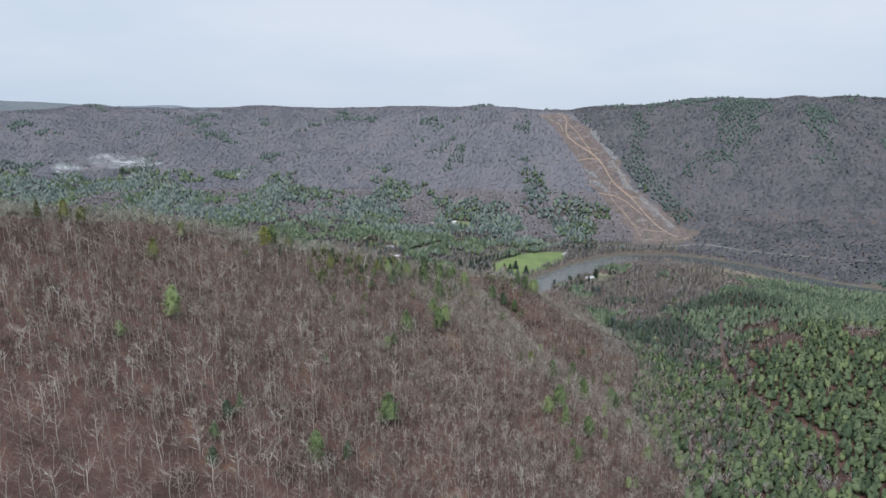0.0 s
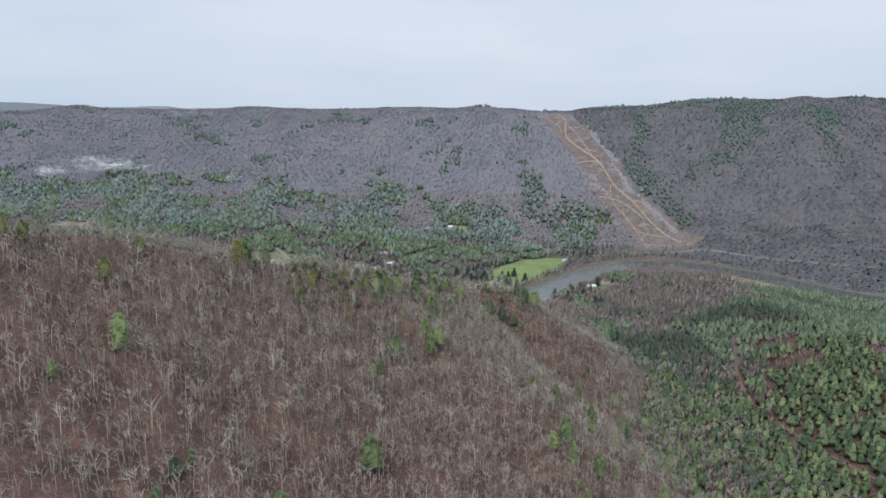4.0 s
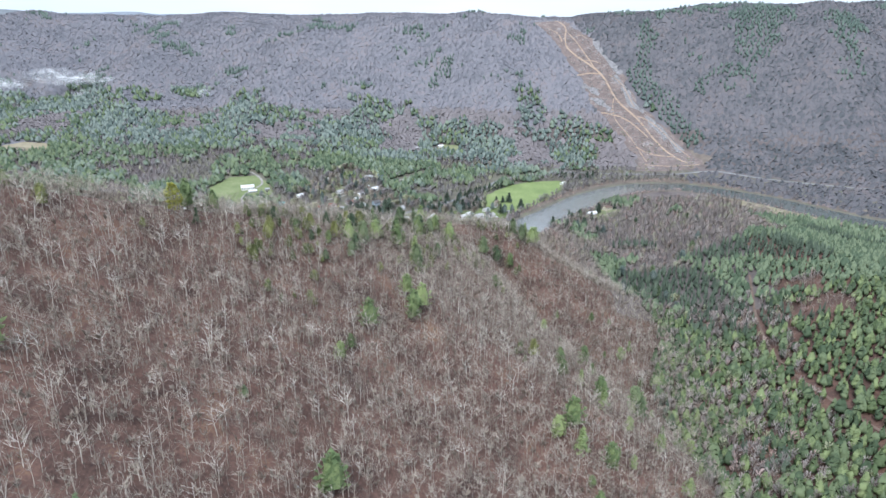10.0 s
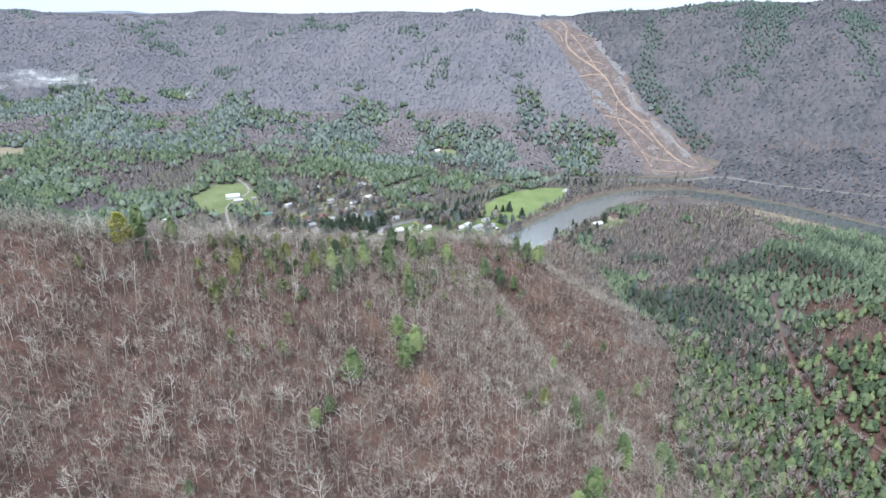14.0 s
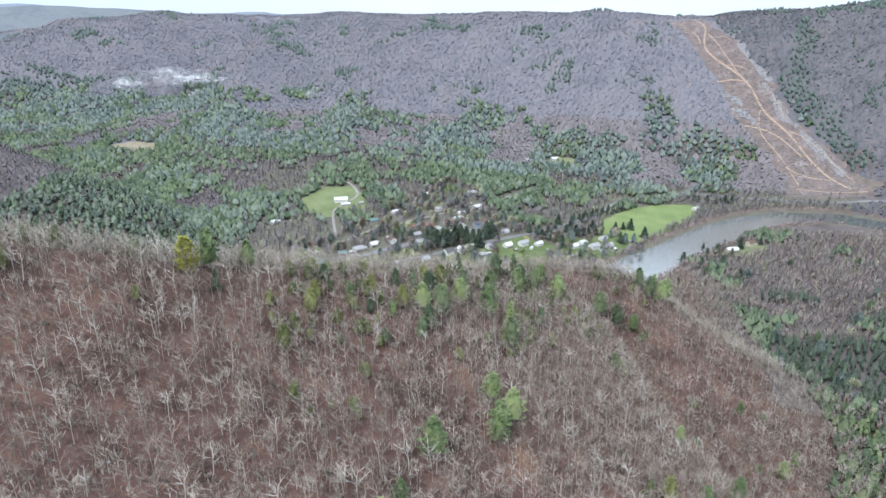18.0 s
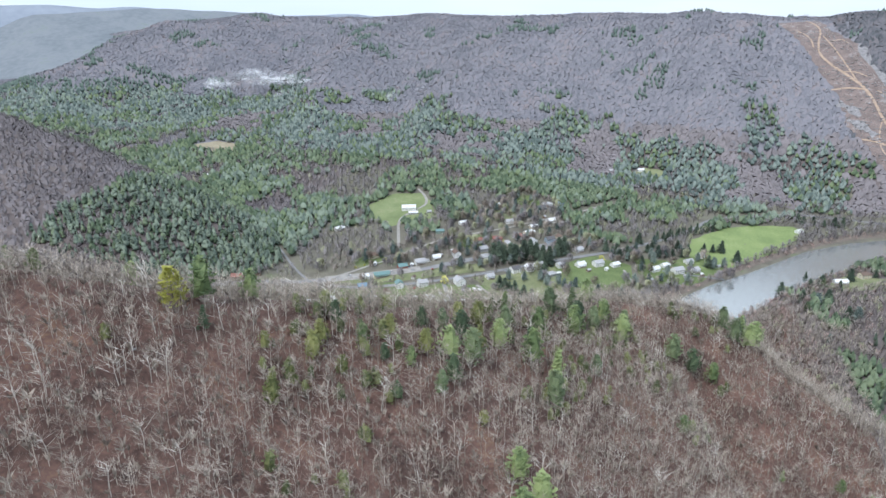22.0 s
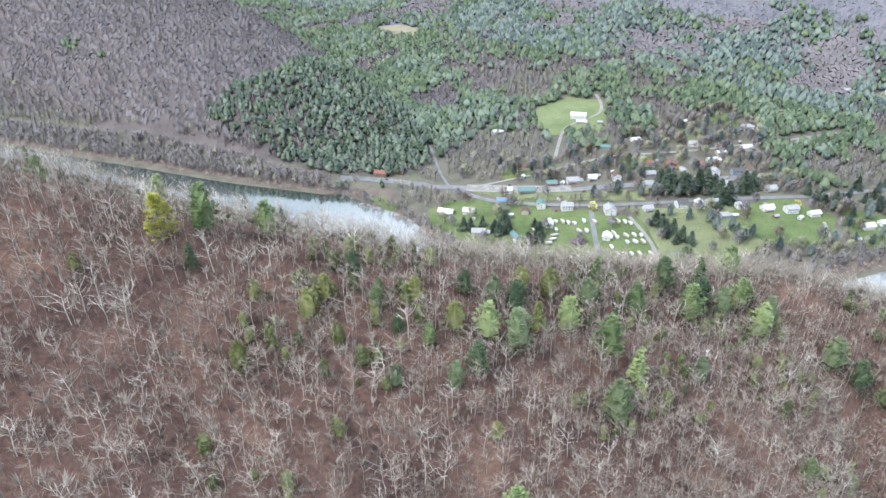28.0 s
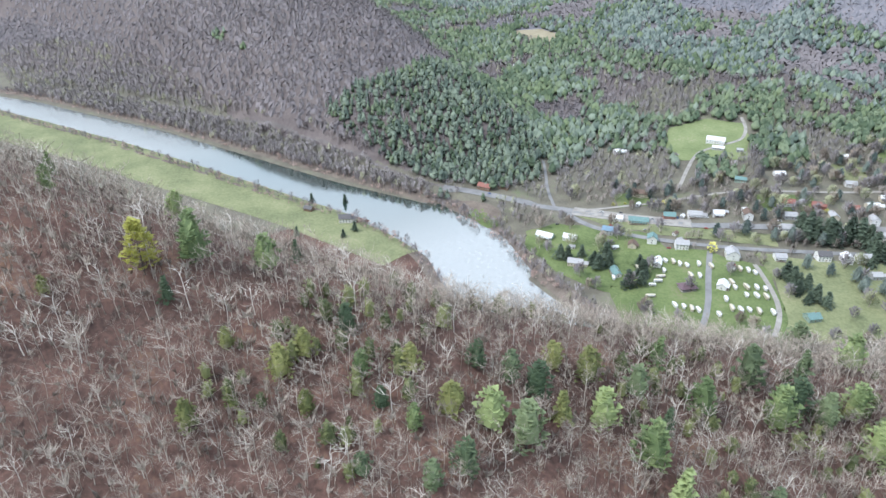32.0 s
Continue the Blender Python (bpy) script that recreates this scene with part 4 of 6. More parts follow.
def scatter(x0, x1, y0, y1, gap, seed, keep=None):
    """Places about gap metres apart."""
    rng = np.random.default_rng(seed)
    gx, gy = np.meshgrid(np.arange(x0, x1, gap), np.arange(y0, y1, gap), indexing="ij")
    p = np.stack([gx.ravel(), gy.ravel()], -1) + rng.uniform(-0.48, 0.48, (gx.size, 2)) * gap
    return p[keep(p[:, 0], p[:, 1])] if keep else p


VILLAGE = [(-330, 600), (-312, 570), (-190, 535), (-110, 545), (-40, 640), (20, 735), (105, 800), (85, 860), (30, 870), (-20, 840), (-90, 860),
           (-110, 960), (-175, 985), (-200, 880), (-230, 790), (-275, 720), (-300, 725), (-330, 650)]


def open_ground(x, y, wide=4.0):
    """Where no tree of the woods stands: water, fields, roads, the cleared strip, the village."""
    d, _, _ = along(x, y, RIVER)
    bad = d < 36
    for _, ring, _, _ in MEADOWS:
        bad |= inside(x, y, ring)
    d, _, _ = along(x, y, PASTURE_LINE)
    bad |= d < 42
    for _, line, w, _, _ in ROADS:
        d, _, _ = along(x, y, line)
        bad |= d < (w / 2 + wide if w > 3.5 else 3.0)
    bad |= in_cut(x, y, 3.0)
    return bad | inside(x, y, VILLAGE)


def on_spur(x, y):
    """How far a place lies on the near spur: + on its south-east face, - on the north slope; none elsewhere."""
    d, side, z = along(x, y, NEAR_SPUR)
    return np.where(side > 0, -d, d)


BARE = [bare_tree(k, 6, 3, 94, fork=0.28 + 0.06 * (k % 3), spread=1.1 + 0.12 * (k % 4), thick=0.72) for k in range(9)]
BARE_LITE = [bare_tree(k, 5, 1, 44, fork=0.30 + 0.06 * (k % 3), spread=1.1 + 0.12 * (k % 4), thick=0.95) for k in range(6)]
BARE_PALE = [bare_tree(20 + k, 6, 3, 30, fork=0.36 + 0.05 * (k % 2), spread=1.3 + 0.1 * (k % 3), thick=1.05) for k in range(6)]
BARE_MID = [bare_tree(40 + k, 5, 1, 56, fork=0.32, spread=1.3, thick=1.0) for k in range(6)]
BARE_FAR = [twig_dome(60 + k, 4, 0.26 + 0.03 * (k % 3)) for k in range(8)]
BARE_BUSHY = [bare_bushy(70 + k, 21, 0.036, 0.34) for k in range(6)]
BARE_BROAD = [bare_bushy(340 + k, 44, 0.024, 0.36) for k in range(6)]
SAPLING = [bare_far(66 + k, 11, 0.034) for k in range(6)]
PINE_NEAR = [pine(80 + k, 120, 0.075, 0.20 + 0.02 * (k % 3), 0.08 + 0.05 * (k % 2), core=6, form="spruce" if k == 3 else "pine") for k in range(6)]
PINE_MID = [dome_pine(90 + k, 6, 4, 9, 0.20 + 0.03 * (k % 4), 0.14 + 0.05 * (k % 2), 0.45 + 0.2 * (k % 3)) for k in range(9)]
PINE_EAST = [dome_pine(300 + k, 7, 5, 34, 0.19 + 0.025 * (k % 4), 0.12 + 0.05 * (k % 2), 0.5 + 0.22 * (k % 3)) for k in range(9)]
PINE_FAR = [dome_pine(100 + k, 5, 2, 2, 0.24, 0.1, 0.6) for k in range(5)]
PINE_HIGH = [dome_pine(400 + k, 5, 3, 4, 0.20 + 0.03 * (k % 4), 0.12, 0.45 + 0.2 * (k % 3)) for k in range(8)]
SPRUCE_MID = [pine(110 + k, 18, 0.10, 0.19, 0.1, form="spruce", sides=3, core=5) for k in range(4)]


def tall(n, low, high, seed):
    return np.random.default_rng(seed).uniform(low, high, n)


def valley_edge(y):
    """Where the bare slope of the spur ends and the woods of the side valley begin."""
    return np.interp(y, [180, 320, 430, 540], [134, 144, 184, 166])


# where evergreens stand: plantations east of the spur, the shoulder of the west hill, the woods north of the village
GREEN_BELTS = [  # line, breadth, density
               ([(437, 1425), (426, 1373), (407, 1335), (390, 1290), (402, 1262)], 26, 1.0), ([(690, 1400), (640, 1335), (575, 1280), (500, 1240), (455, 1222)], 58, 1.25),
               ([(840, 1350), (799, 1302), (789, 1240), (770, 1190)], 42, 1.0), ([(480, 1170), (560, 1120), (700, 1060)], 30, 0.7), ([(1010, 1330), (960, 1250), (930, 1180)], 45, 0.9)]


def evergreen(x, y):
    n1, n2 = rough(x, y, 82, 41), rough(x, y, 30, 42)
    c = np.full(np.shape(x), -0.9)
    east = (x > valley_edge(y)) & (y < 800) & (y > 60)
    c = np.where(east, -0.15 + 1.15 * np.clip((x - valley_edge(y) + 25 * n2) / 120, 0, 1), c)
    plantation = east & (x > 265) & (y > 480) & (y < 690)
    c = np.where(plantation, 1.2, c)
    brown_point = east & (y > 560 + 0.55 * (x - 200)) & (x < 420)
    c = np.where(brown_point, -0.3, c)
    h = land(x, y)
    north = (y > 760) & (x < 330) & (x > -1500)
    c = np.where(north, 0.46 - 1.3 * np.clip((h + 22 * rough(x, y, 120, 46) - 62 - 40 * np.clip((-560 - x) / 200, 0, 1)) / 95, 0, 1) + 0.3 * np.clip((-560 - x) / 150, 0, 1), c)
    c = np.where(north & (x > -130) & (h < 105), c + np.where(h > 42, 0.2, -0.3 * (x > -20)), c)
    c = np.where(north & (h < 9), -0.5, c)
    shoulder = (x > -640 + 0.3 * (y - 575)) & (x < -370) & (y > 575) & (y < 900)
    c = np.where(shoulder, 0.7, c)
    c = np.where((x < -500) & (y < 760) & ~shoulder, -0.85, c)
    c = np.where(north & (y > 950), c + 0.12 + 0.6 * rough(x, y, 110, 48), c)
    c = np.where((h > 150) & (x < 330) & (y > 1000), -0.72 + 0.3 * rough(x, y, 120, 49) + 0.75 * np.exp(-(((x - 180) / 95) ** 2 + ((y - 1365) / 45) ** 2)), c)
    steep = (x >= 330) & (y > 1080) & ~in_cut(x, y, 0)
    belts = sum(k * np.exp(-(along(x, y, line)[0] / w) ** 2) for line, w, k in GREEN_BELTS)
    c = np.where(steep, -0.8 + 1.3 * np.clip(belts, 0, 1.1) + 0.55 * np.clip((h - 262) / 25, 0, 1), c)
    c = np.where((north | (h > 150)) & (h > 45) & (y > 900), c + 0.5 * rough(x, y, 16, 66), c)
    return c + np.where(north, 1.0, 0.75) * n1 + 0.5 * n2 > 0.15


def near_keep(x, y):
    s = on_spur(x, y)
    return ~open_ground(x, y) & (s > -55) & (x < valley_edge(y)) & (s < 330) & (land(x, y) > 9) & (y < 580)


near = scatter(-400, 190, -110, 640, 4.55, 1, lambda x, y: near_keep(x, y) & (y > np.interp(x, [-300, -60, 40, 100], [-60, -30, 70, 90])))
fore = (near[:, 0] > -52) & (near[:, 0] < 30) & (near[:, 1] > 262) & (near[:, 1] < 352)
pick = np.random.default_rng(5).random(len(near))
pale = (pick < 0.09)
single, single_pale = near[fore & ~pale], near[fore & pale]
up = (near[:, 1] < 120) | (on_spur(near[:, 0], near[:, 1]) < -22)
q = ~fore & ~pale & ~up
wood("bare_woods", BARE, near[q], tall(q.sum(), 7.0, 13.0, 2), [BARK, TWIG], "dense leafless grey hardwoods on a leaf-strewn slope")
q = ~fore & ~pale & up
wood("bare_woods", BARE_LITE, near[q], tall(q.sum(), 7.0, 13.0, 2), [BARK, TWIG], "leafless grey hardwoods high on the leaf-strewn slope")
wood("pale_bare_woods", BARE_PALE, near[~fore & pale], tall((~fore & pale).sum(), 9, 14, 3), [BARK_PALE, TWIG], "pale-barked leafless trees with spreading branches")


def tree_thing(name, template, mats, label, category, group, names=("trunk", "crown")):
    """One tree as a thing: an empty at its foot with a trunk and a crown, 1 high."""
    root = tagged(new(name), label, category, group)
    v, f, m = template
    for slot, (nm, mat) in enumerate(zip(names, mats)):
        g = f[m == slot]
        use = np.unique(g)
        back = np.zeros(len(v), int)
        back[use] = np.arange(len(use))
        new(nm, mesh_of(nm, v[use], back[g], [mat])).parent = root
    return root


def plant(root, x, y, h, yaw, wide=1.0):
    root.scale = (MAP * h * wide, MAP * h * wide, MAP * h)
    return copy_thing(root, Matrix.LocRotScale((MAP * x, MAP * y, MAP * float(ground_z(x, y))), Euler((0, 0, yaw)), None))


def remove(root):
    for o in (*root.children_recursive, root):
        bpy.data.objects.remove(o)


rng = np.random.default_rng(7)
roots = [tree_thing("bare_tree", t, (BARK, TWIG), "slender leafless grey hardwood tree on leaf litter", "tree", "bare trees of the slope") for t in BARE]
for k, (x, y) in enumerate(single):
    plant(roots[k % len(roots)], x, y, rng.uniform(7.0, 13.0), rng.uniform(0, 6.28))
for r in roots:
    remove(r)
roots = [tree_thing("pale_bare_tree", t, (BARK_PALE, TWIG), "pale-barked leafless tree with wide crooked branches", "tree", "bare trees of the slope") for t in BARE_PALE]
for k, (x, y) in enumerate(single_pale):
    plant(roots[k % len(roots)], x, y, rng.uniform(9, 14), rng.uniform(0, 6.28))
for r in roots:
    remove(r)

p = scatter(-330, 180, 40, 600, 4.2, 8, near_keep)
wood("saplings", SAPLING, p, tall(len(p), 2.0, 6.5, 9), [BARK, TWIG], "thin bare saplings under the hardwoods", widen=1.9)

# lone evergreens on the spur
PINES_A = [(-139, 260, 17.9), (-132, 278, 13.4), (-179, 268, 12.0), (-203, 238, 9.8), (-207, 220, 9.6), (-87, 282, 9.6), (-69, 286, 8.8), (-60, 305, 14.7), (-33, 343, 17.9), (-21, 342, 17.0), (-21, 399, 17.9), (-9, 433, 15.7), (3, 425, 17.9), (-22, 462, 17.9), (-36, 374, 14.8), (-53, 373, 13.2), (-47, 338, 14.7), (-22, 263, 13.8), (-17, 246, 17.9), (-39, 226, 16.7), (-45, 201, 8.5), (50, 410, 17.9)]
PINES_B = [(37, 371, 9.9), (90, 299, 13.6), (70, 276, 10.8), (78, 488, 17.2), (-185, 234, 9.3), (73, 495, 17.9), (83, 500, 17.9), (69, 267, 10.7), (88, 244, 15.6), (64, 202, 17.9), (55, 193, 12.6), (66, 188, 14.9), (80, 184, 14.6), (56, 454, 13.9), (-149, 115, 17.9), (-40, 116, 17.9), (68, 255, 10.5), (87, 234, 14.7), (-161, 85, 8.3), (-48, 189, 9.8), (-66, 62, 15.4), (-13, 257, 15.8)]
PINES_BLUE = [(-52, 311, 17.2), (-19, 321, 17.9), (-13, 417, 15.2), (-35, 402, 17.9), (-26, 424, 16.6), (32, 450, 17.9), (69, 486, 17.1), (62, 495, 17.1), (3, 438, 15.0), (111, 252, 17.9), (112, 244, 16.4)]
PINES_OLIVE = [(-98, 264, 11.5), (-99, 272, 10.5), (-99, 239, 10.5), (-112, 256, 7.3), (-67, 297, 12.1), (-53, 326, 13.1), (-59, 344, 13.4), (-81, 294, 10.7), (-87, 265, 8.6), (-66, 336, 10.7), (52, 265, 11.9), (-98, 250, 8.0), (-146, 222, 6.3), (-38, 278, 7.0), (-180, 163, 13.8), (-180, 203, 10.8), (-230, 164, 12.9), (-239, 154, 11.3), (-222, 167, 11.4)]
PINES_DARK = [(-143, 293, 9.2), (-78, 282, 7.6), (-47, 478, 17.9), (-6, 370, 11.5), (-68, 269, 7.9), (-54, 291, 12.4), (-130, 248, 9.3), (-100, 286, 9.6), (-61, 324, 14.0), (-68, 320, 11.5), (-49, 356, 12.7), (-75, 313, 10.1), (-37, 357, 10.5), (44, 453, 16.1), (-21, 410, 16.0), (-55, 281, 10.1), (-77, 141, 5.9), (-104, 45, 7.9), (-101, 69, 8.8), (-103, 59, 9.3), (-100, 32, 8.4), (-55, 78, 9.0)]
for kind, (spots, needles, say) in enumerate(((PINES_A + PINES_B, NEEDLE_FRESH, "bright green pine standing among leafless hardwoods"), (PINES_BLUE, NEEDLE_BLUE, "blue-green pine standing among leafless hardwoods"),
                                              (PINES_OLIVE, NEEDLE_OLIVE, "olive green hemlock among leafless hardwoods"), (PINES_DARK, NEEDLE, "small dark green hemlock under bare trees"))):
    roots = [tree_thing("pine_tree", t, (BARK_DARK, needles), say, "pine", "lone pines of the slope") for t in PINE_NEAR]
    for k, (x, y, h) in enumerate(spots):
        plant(roots[(k * 5 + kind) % len(roots)], x, y, h, k * 2.1, 1.15)
    if kind:
        for r in roots:
            remove(r)
    else:
        brights = roots
roots = brights
for k, (x, y) in enumerate(scatter(60, 140, 150, 420, 26, 13, near_keep)):
    if land(x, y) < 62:
        plant(roots[k % len(roots)], x, y, rng.uniform(6, 12), k * 1.7, 1.1)
for r in roots:
    remove(r)
root = tree_thing("yellow_pine", pine(207, 230, 0.08, 0.23, 0.16), (BARK_DARK, NEEDLE_YELLOW), "yellowing pine standing out on the crest", "pine", "")
plant(root, -140, 246, 17, 0.4, 1.0)
remove(root)

# understorey on the crest
bush = [pine(120 + k, 40, 0.12, 0.30, 0.06, sides=3, core=5) for k in range(4)]
thick = lambda x, y: np.where((x > -112) & (x < 66) & (y > 246) & (on_spur(x, y) < 62), 0.42, -0.2) + np.where((x > -60) & (y > 290) & (y < 420) & (on_spur(x, y) < 80), 0.18, 0.0)
p = scatter(-170, 80, 170, 500, 7.4, 14, lambda x, y: near_keep(x, y) & (0.8 * rough(x, y, 42, 50) + 0.4 * rough(x, y, 15, 51) + thick(x, y) > 0.46))
wood("laurel_understorey", bush, p, tall(len(p), 2.5, 8.0, 15), [BARK_DARK, SHRUB], "olive green evergreen shrubs and young hemlocks under bare trees", widen=1.0)

# woods at middle distance
p = scatter(-430, 190, -20, 700, 5.8, 16, lambda x, y: ~open_ground(x, y) & ~near_keep(x, y) & ~evergreen(x, y) & (on_spur(x, y) < 330) & ((on_spur(x, y) > -60) | (x > 20)) & (along(x, y, RIVER)[1] < 0))
wood("bare_woods", BARE_MID, p, tall(len(p), 10, 16, 17), [BARK, TWIG], "leafless grey woods on the lower slopes")
east = lambda x, y: ~open_ground(x, y) & ~near_keep(x, y) & (along(x, y, RIVER)[1] < 0) & (x > 100)
foot = lambda x, y: (x < valley_edge(y) + 105) & (y < 470)
p = np.concatenate([scatter(100, 760, 70, 900, 6.0, 18, lambda x, y: east(x, y) & ~foot(x, y)), scatter(100, 320, 70, 480, 4.7, 17, lambda x, y: east(x, y) & foot(x, y))])
pick, hue = rng.random(len(p)), rng.random(len(p))
mixed = foot(p[:, 0], p[:, 1])  # near the foot of the slope all kinds stand mingled
green = np.where(mixed, pick + 0.3 * rough(p[:, 0], p[:, 1], 34, 57) < 0.66, evergreen(p[:, 0], p[:, 1]))
block = (p[:, 0] > 175) & (p[:, 0] < 265) & (p[:, 1] > 465) & (p[:, 1] < 560)
dark = green & (rough(p[:, 0], p[:, 1], 60, 44) + np.where(block, 0.6, 0) > 0.55) | block & (pick < 0.8)
close = (p[:, 1] < 450) & (p[:, 0] < 450)


def stand(name, templates, which, low, high, seed, mats, label, **more):
    wood(name, templates, p[which], tall(which.sum(), low, high, seed), mats, label, **more)


stand("pine_woods", PINE_EAST, green & close & ~dark & (hue < 0.6), 7, 13.5, 19, [BARK_DARK, NEEDLE], "dense green pine woods in the side valley", widen=1.25, soft=(0.42, 0.1))
stand("bright_pine_woods", PINE_EAST, green & close & ~dark & (hue >= 0.6), 6.5, 12.5, 19, [BARK_DARK, NEEDLE_BRIGHT], "lighter green pines in the side valley", widen=1.25, soft=(0.42, 0.1))
stand("spruce_woods", SPRUCE_MID, dark, 8, 14, 20, [BARK_DARK, NEEDLE_DARK], "dark green spruce woods in the side valley", soft=(0.4, 0.1))
stand("pine_plantation", PINE_MID, green & ~close & ~dark & (p[:, 0] < 390), 8, 12.5, 21, [BARK_DARK, NEEDLE_PLANT], "rounded green crowns of a pine plantation", widen=1.15, soft=(0.42, 0.1))
stand("far_pine_plantation", PINE_HIGH, green & ~close & ~dark & (p[:, 0] >= 390), 8, 12.5, 21, [BARK_DARK, NEEDLE_PLANT], "rounded green crowns of a pine plantation beyond the side valley", widen=1.15, soft=(0.42, 0.1))
bare, high = ~green & ~dark, p[:, 1] < 470
stand("bare_woods", BARE_BROAD, bare & mixed & (hue < 0.72), 7, 12, 23, [BARK, TWIG_EAST], "leafless brown trees mingled with pines at the foot of the slope", soft=(0.45, 0.25))
stand("bare_woods", BARE_MID, bare & high & ~mixed & (hue < 0.72), 8, 14, 23, [BARK, TWIG_EAST], "leafless brown woods in the side valley")
stand("bare_woods", BARE_BUSHY, bare & ~high & (hue < 0.62), 7, 12, 23, [BARK, TWIG_EAST], "leafless brown woods near the river", soft=(0.45, 0.3))
stand("reddish_woods", BARE_BUSHY, bare & (hue > 0.86), 6, 11, 24, [BARK, TWIG_RED], "reddish budding trees near the river", soft=(0.45, 0.3))
stand("budding_woods", BARE_BUSHY, bare & (hue <= 0.86) & (hue > np.where(high, 0.72, 0.76)), 6, 11, 25, [BARK, TWIG_BUD], "greenish budding trees near the river", soft=(0.45, 0.3))
stand("pale_point_woods", BARE_BUSHY, bare & ~high & (hue >= 0.62) & (hue <= 0.76), 7, 12, 26, [BARK, TWIG], "pale grey leafless trees near the river", soft=(0.45, 0.3))

p = scatter(-1150, -430, 330, 760, 8.2, 36, lambda x, y: (land(x, y) < 26) & (along(x, y, RIVER)[1] > 0) & ~open_ground(x, y) & ~evergreen(x, y))
wood("bare_woods", BARE_BUSHY, p, tall(len(p), 8, 13, 37), [BARK, TWIG_VALLEY], "leafless grey woods on the hill above the river", soft=(0.45, 0.3))

POINT_PINES = [(99, 746), (103, 721), (100, 667), (107, 651), (151, 767), (162, 725), (175, 747), (188, 793), (166, 653), (182, 683), (201, 715), (219, 766), (195, 704), (255, 757), (298, 866), (293, 896), (339, 873), (323, 756), (330, 743), (170, 520), (175, 515), (181, 496), (212, 539), (203, 494), (208, 488), (199, 560), (186, 562), (181, 567), (213, 575), (218, 563), (210, 464), (219, 460), (299, 655), (281, 623), (261, 596), (261, 609)]
POINT_BUDS = [(151, 560), (154, 541), (246, 570), (282, 705), (215, 482), (214, 446), (153, 779), (188, 643)]
roots = [tree_thing("pine_tree", t, (BARK_DARK, (NEEDLE_VALLEY_HAZED, NEEDLE)[k % 2]), "dark green pine in the woods of the river point", "pine", "pines of the river point") for k, t in enumerate(PINE_NEAR[:4])]
for k, (x, y) in enumerate(POINT_PINES):
    if along(x, y, RIVER)[0] < 38:
        continue
    plant(roots[k % 4], x, y, rng.uniform(9, 14), k * 2.3, 1.35)
for r in roots:
    remove(r)
root = tree_thing("budding_tree", bare_bushy(190, 120, 0.022, 0.4), (BARK, TWIG_BUD), "yellow-green budding tree below the slope", "tree", "budding trees of the river point")
for k, (x, y) in enumerate(POINT_BUDS):
    plant(root, x, y, rng.uniform(8, 12), k * 1.7, 1.3)
remove(root)

# woods north of the river, on the west hill and the far mountain
beyond = lambda x, y: ~open_ground(x, y) & (along(x, y, RIVER)[1] > 0)
on_shoulder = lambda x, y: (x > -640 + 0.3 * (y - 575) + 55 * rough(x, y, 26, 63)) & (x < -370) & (y > 575) & (y < 720)
p = scatter(-700, -360, 570, 730, 5.5, 28, lambda x, y: beyond(x, y) & evergreen(x, y) & on_shoulder(x, y))
pick = rng.random(len(p)) + 0.35 * rough(p[:, 0], p[:, 1], 30, 64)
bare, light = pick < 0.08, pick > 0.36
stand("hillside_pine_woods", PINE_EAST, ~bare & ~light, 7, 14, 29, [BARK_DARK, NEEDLE_PLANT], "dense green pine woods on the shoulder of the hill", widen=1.3, soft=(0.42, 0.12))
stand("hillside_pine_woods", PINE_EAST, light, 7, 15, 29, [BARK_DARK, NEEDLE_BRIGHT_HAZED], "grey-green pine woods on the shoulder of the hill", widen=1.3, soft=(0.42, 0.12))
stand("bare_woods", BARE_BUSHY, bare, 7, 12, 29, [BARK, TWIG_VALLEY], "grey leafless trees among hillside pines", soft=(0.45, 0.3))
p = scatter(-1400, 420, 430, 1420, 6.9, 26, lambda x, y: beyond(x, y) & evergreen(x, y) & ~on_shoulder(x, y) & (land(x, y) < 130))
pick = rng.random(len(p)) + 0.5 * rough(p[:, 0], p[:, 1], 60, 45)
leafless = rng.random(len(p)) + 0.5 * rough(p[:, 0], p[:, 1], 38, 65) > 0.93
stand("bare_woods", BARE_BUSHY, leafless, 7, 12, 27, [BARK, TWIG_VALLEY], "grey leafless trees among valley pines", soft=(0.45, 0.3))
p, pick = p[~leafless], pick[~leafless]
near_side = p[:, 1] < 1050
shade = pick >= 0.72
bright = ~shade & (rng.random(len(p)) + 0.7 * rough(p[:, 0], p[:, 1], 75, 67) > 0.9)
rest = ~shade & ~bright
stand("pine_woods", PINE_MID, rest & near_side, 8.5, 13.5, 27, [BARK_DARK, NEEDLE_PLANT], "green pine woods on the valley side", widen=1.6, soft=(0.42, 0.12))
stand("upper_pine_woods", PINE_HIGH, rest & ~near_side, 8.5, 13.5, 27, [BARK_DARK, NEEDLE_VALLEY_HAZED], "green pine woods higher on the valley side", widen=1.6, soft=(0.42, 0.12))
stand("bright_pine_woods", PINE_HIGH, bright, 8.5, 14.5, 27, [BARK_DARK, NEEDLE_BRIGHT_HAZED], "lighter green pines on the valley side", widen=1.65, soft=(0.42, 0.12))
stand("dark_pine_woods", PINE_HIGH, shade, 8.5, 14, 28, [BARK_DARK, NEEDLE], "dark green evergreens on the valley side", widen=1.6, soft=(0.42, 0.12))
p = scatter(-1400, 420, 330, 1420, 7.8, 29, lambda x, y: beyond(x, y) & ~evergreen(x, y) & (land(x, y) < np.where((x < -430) & (y < 860), 26, 92)))
pick = rng.random(len(p))
upper = p[:, 1] > 1100
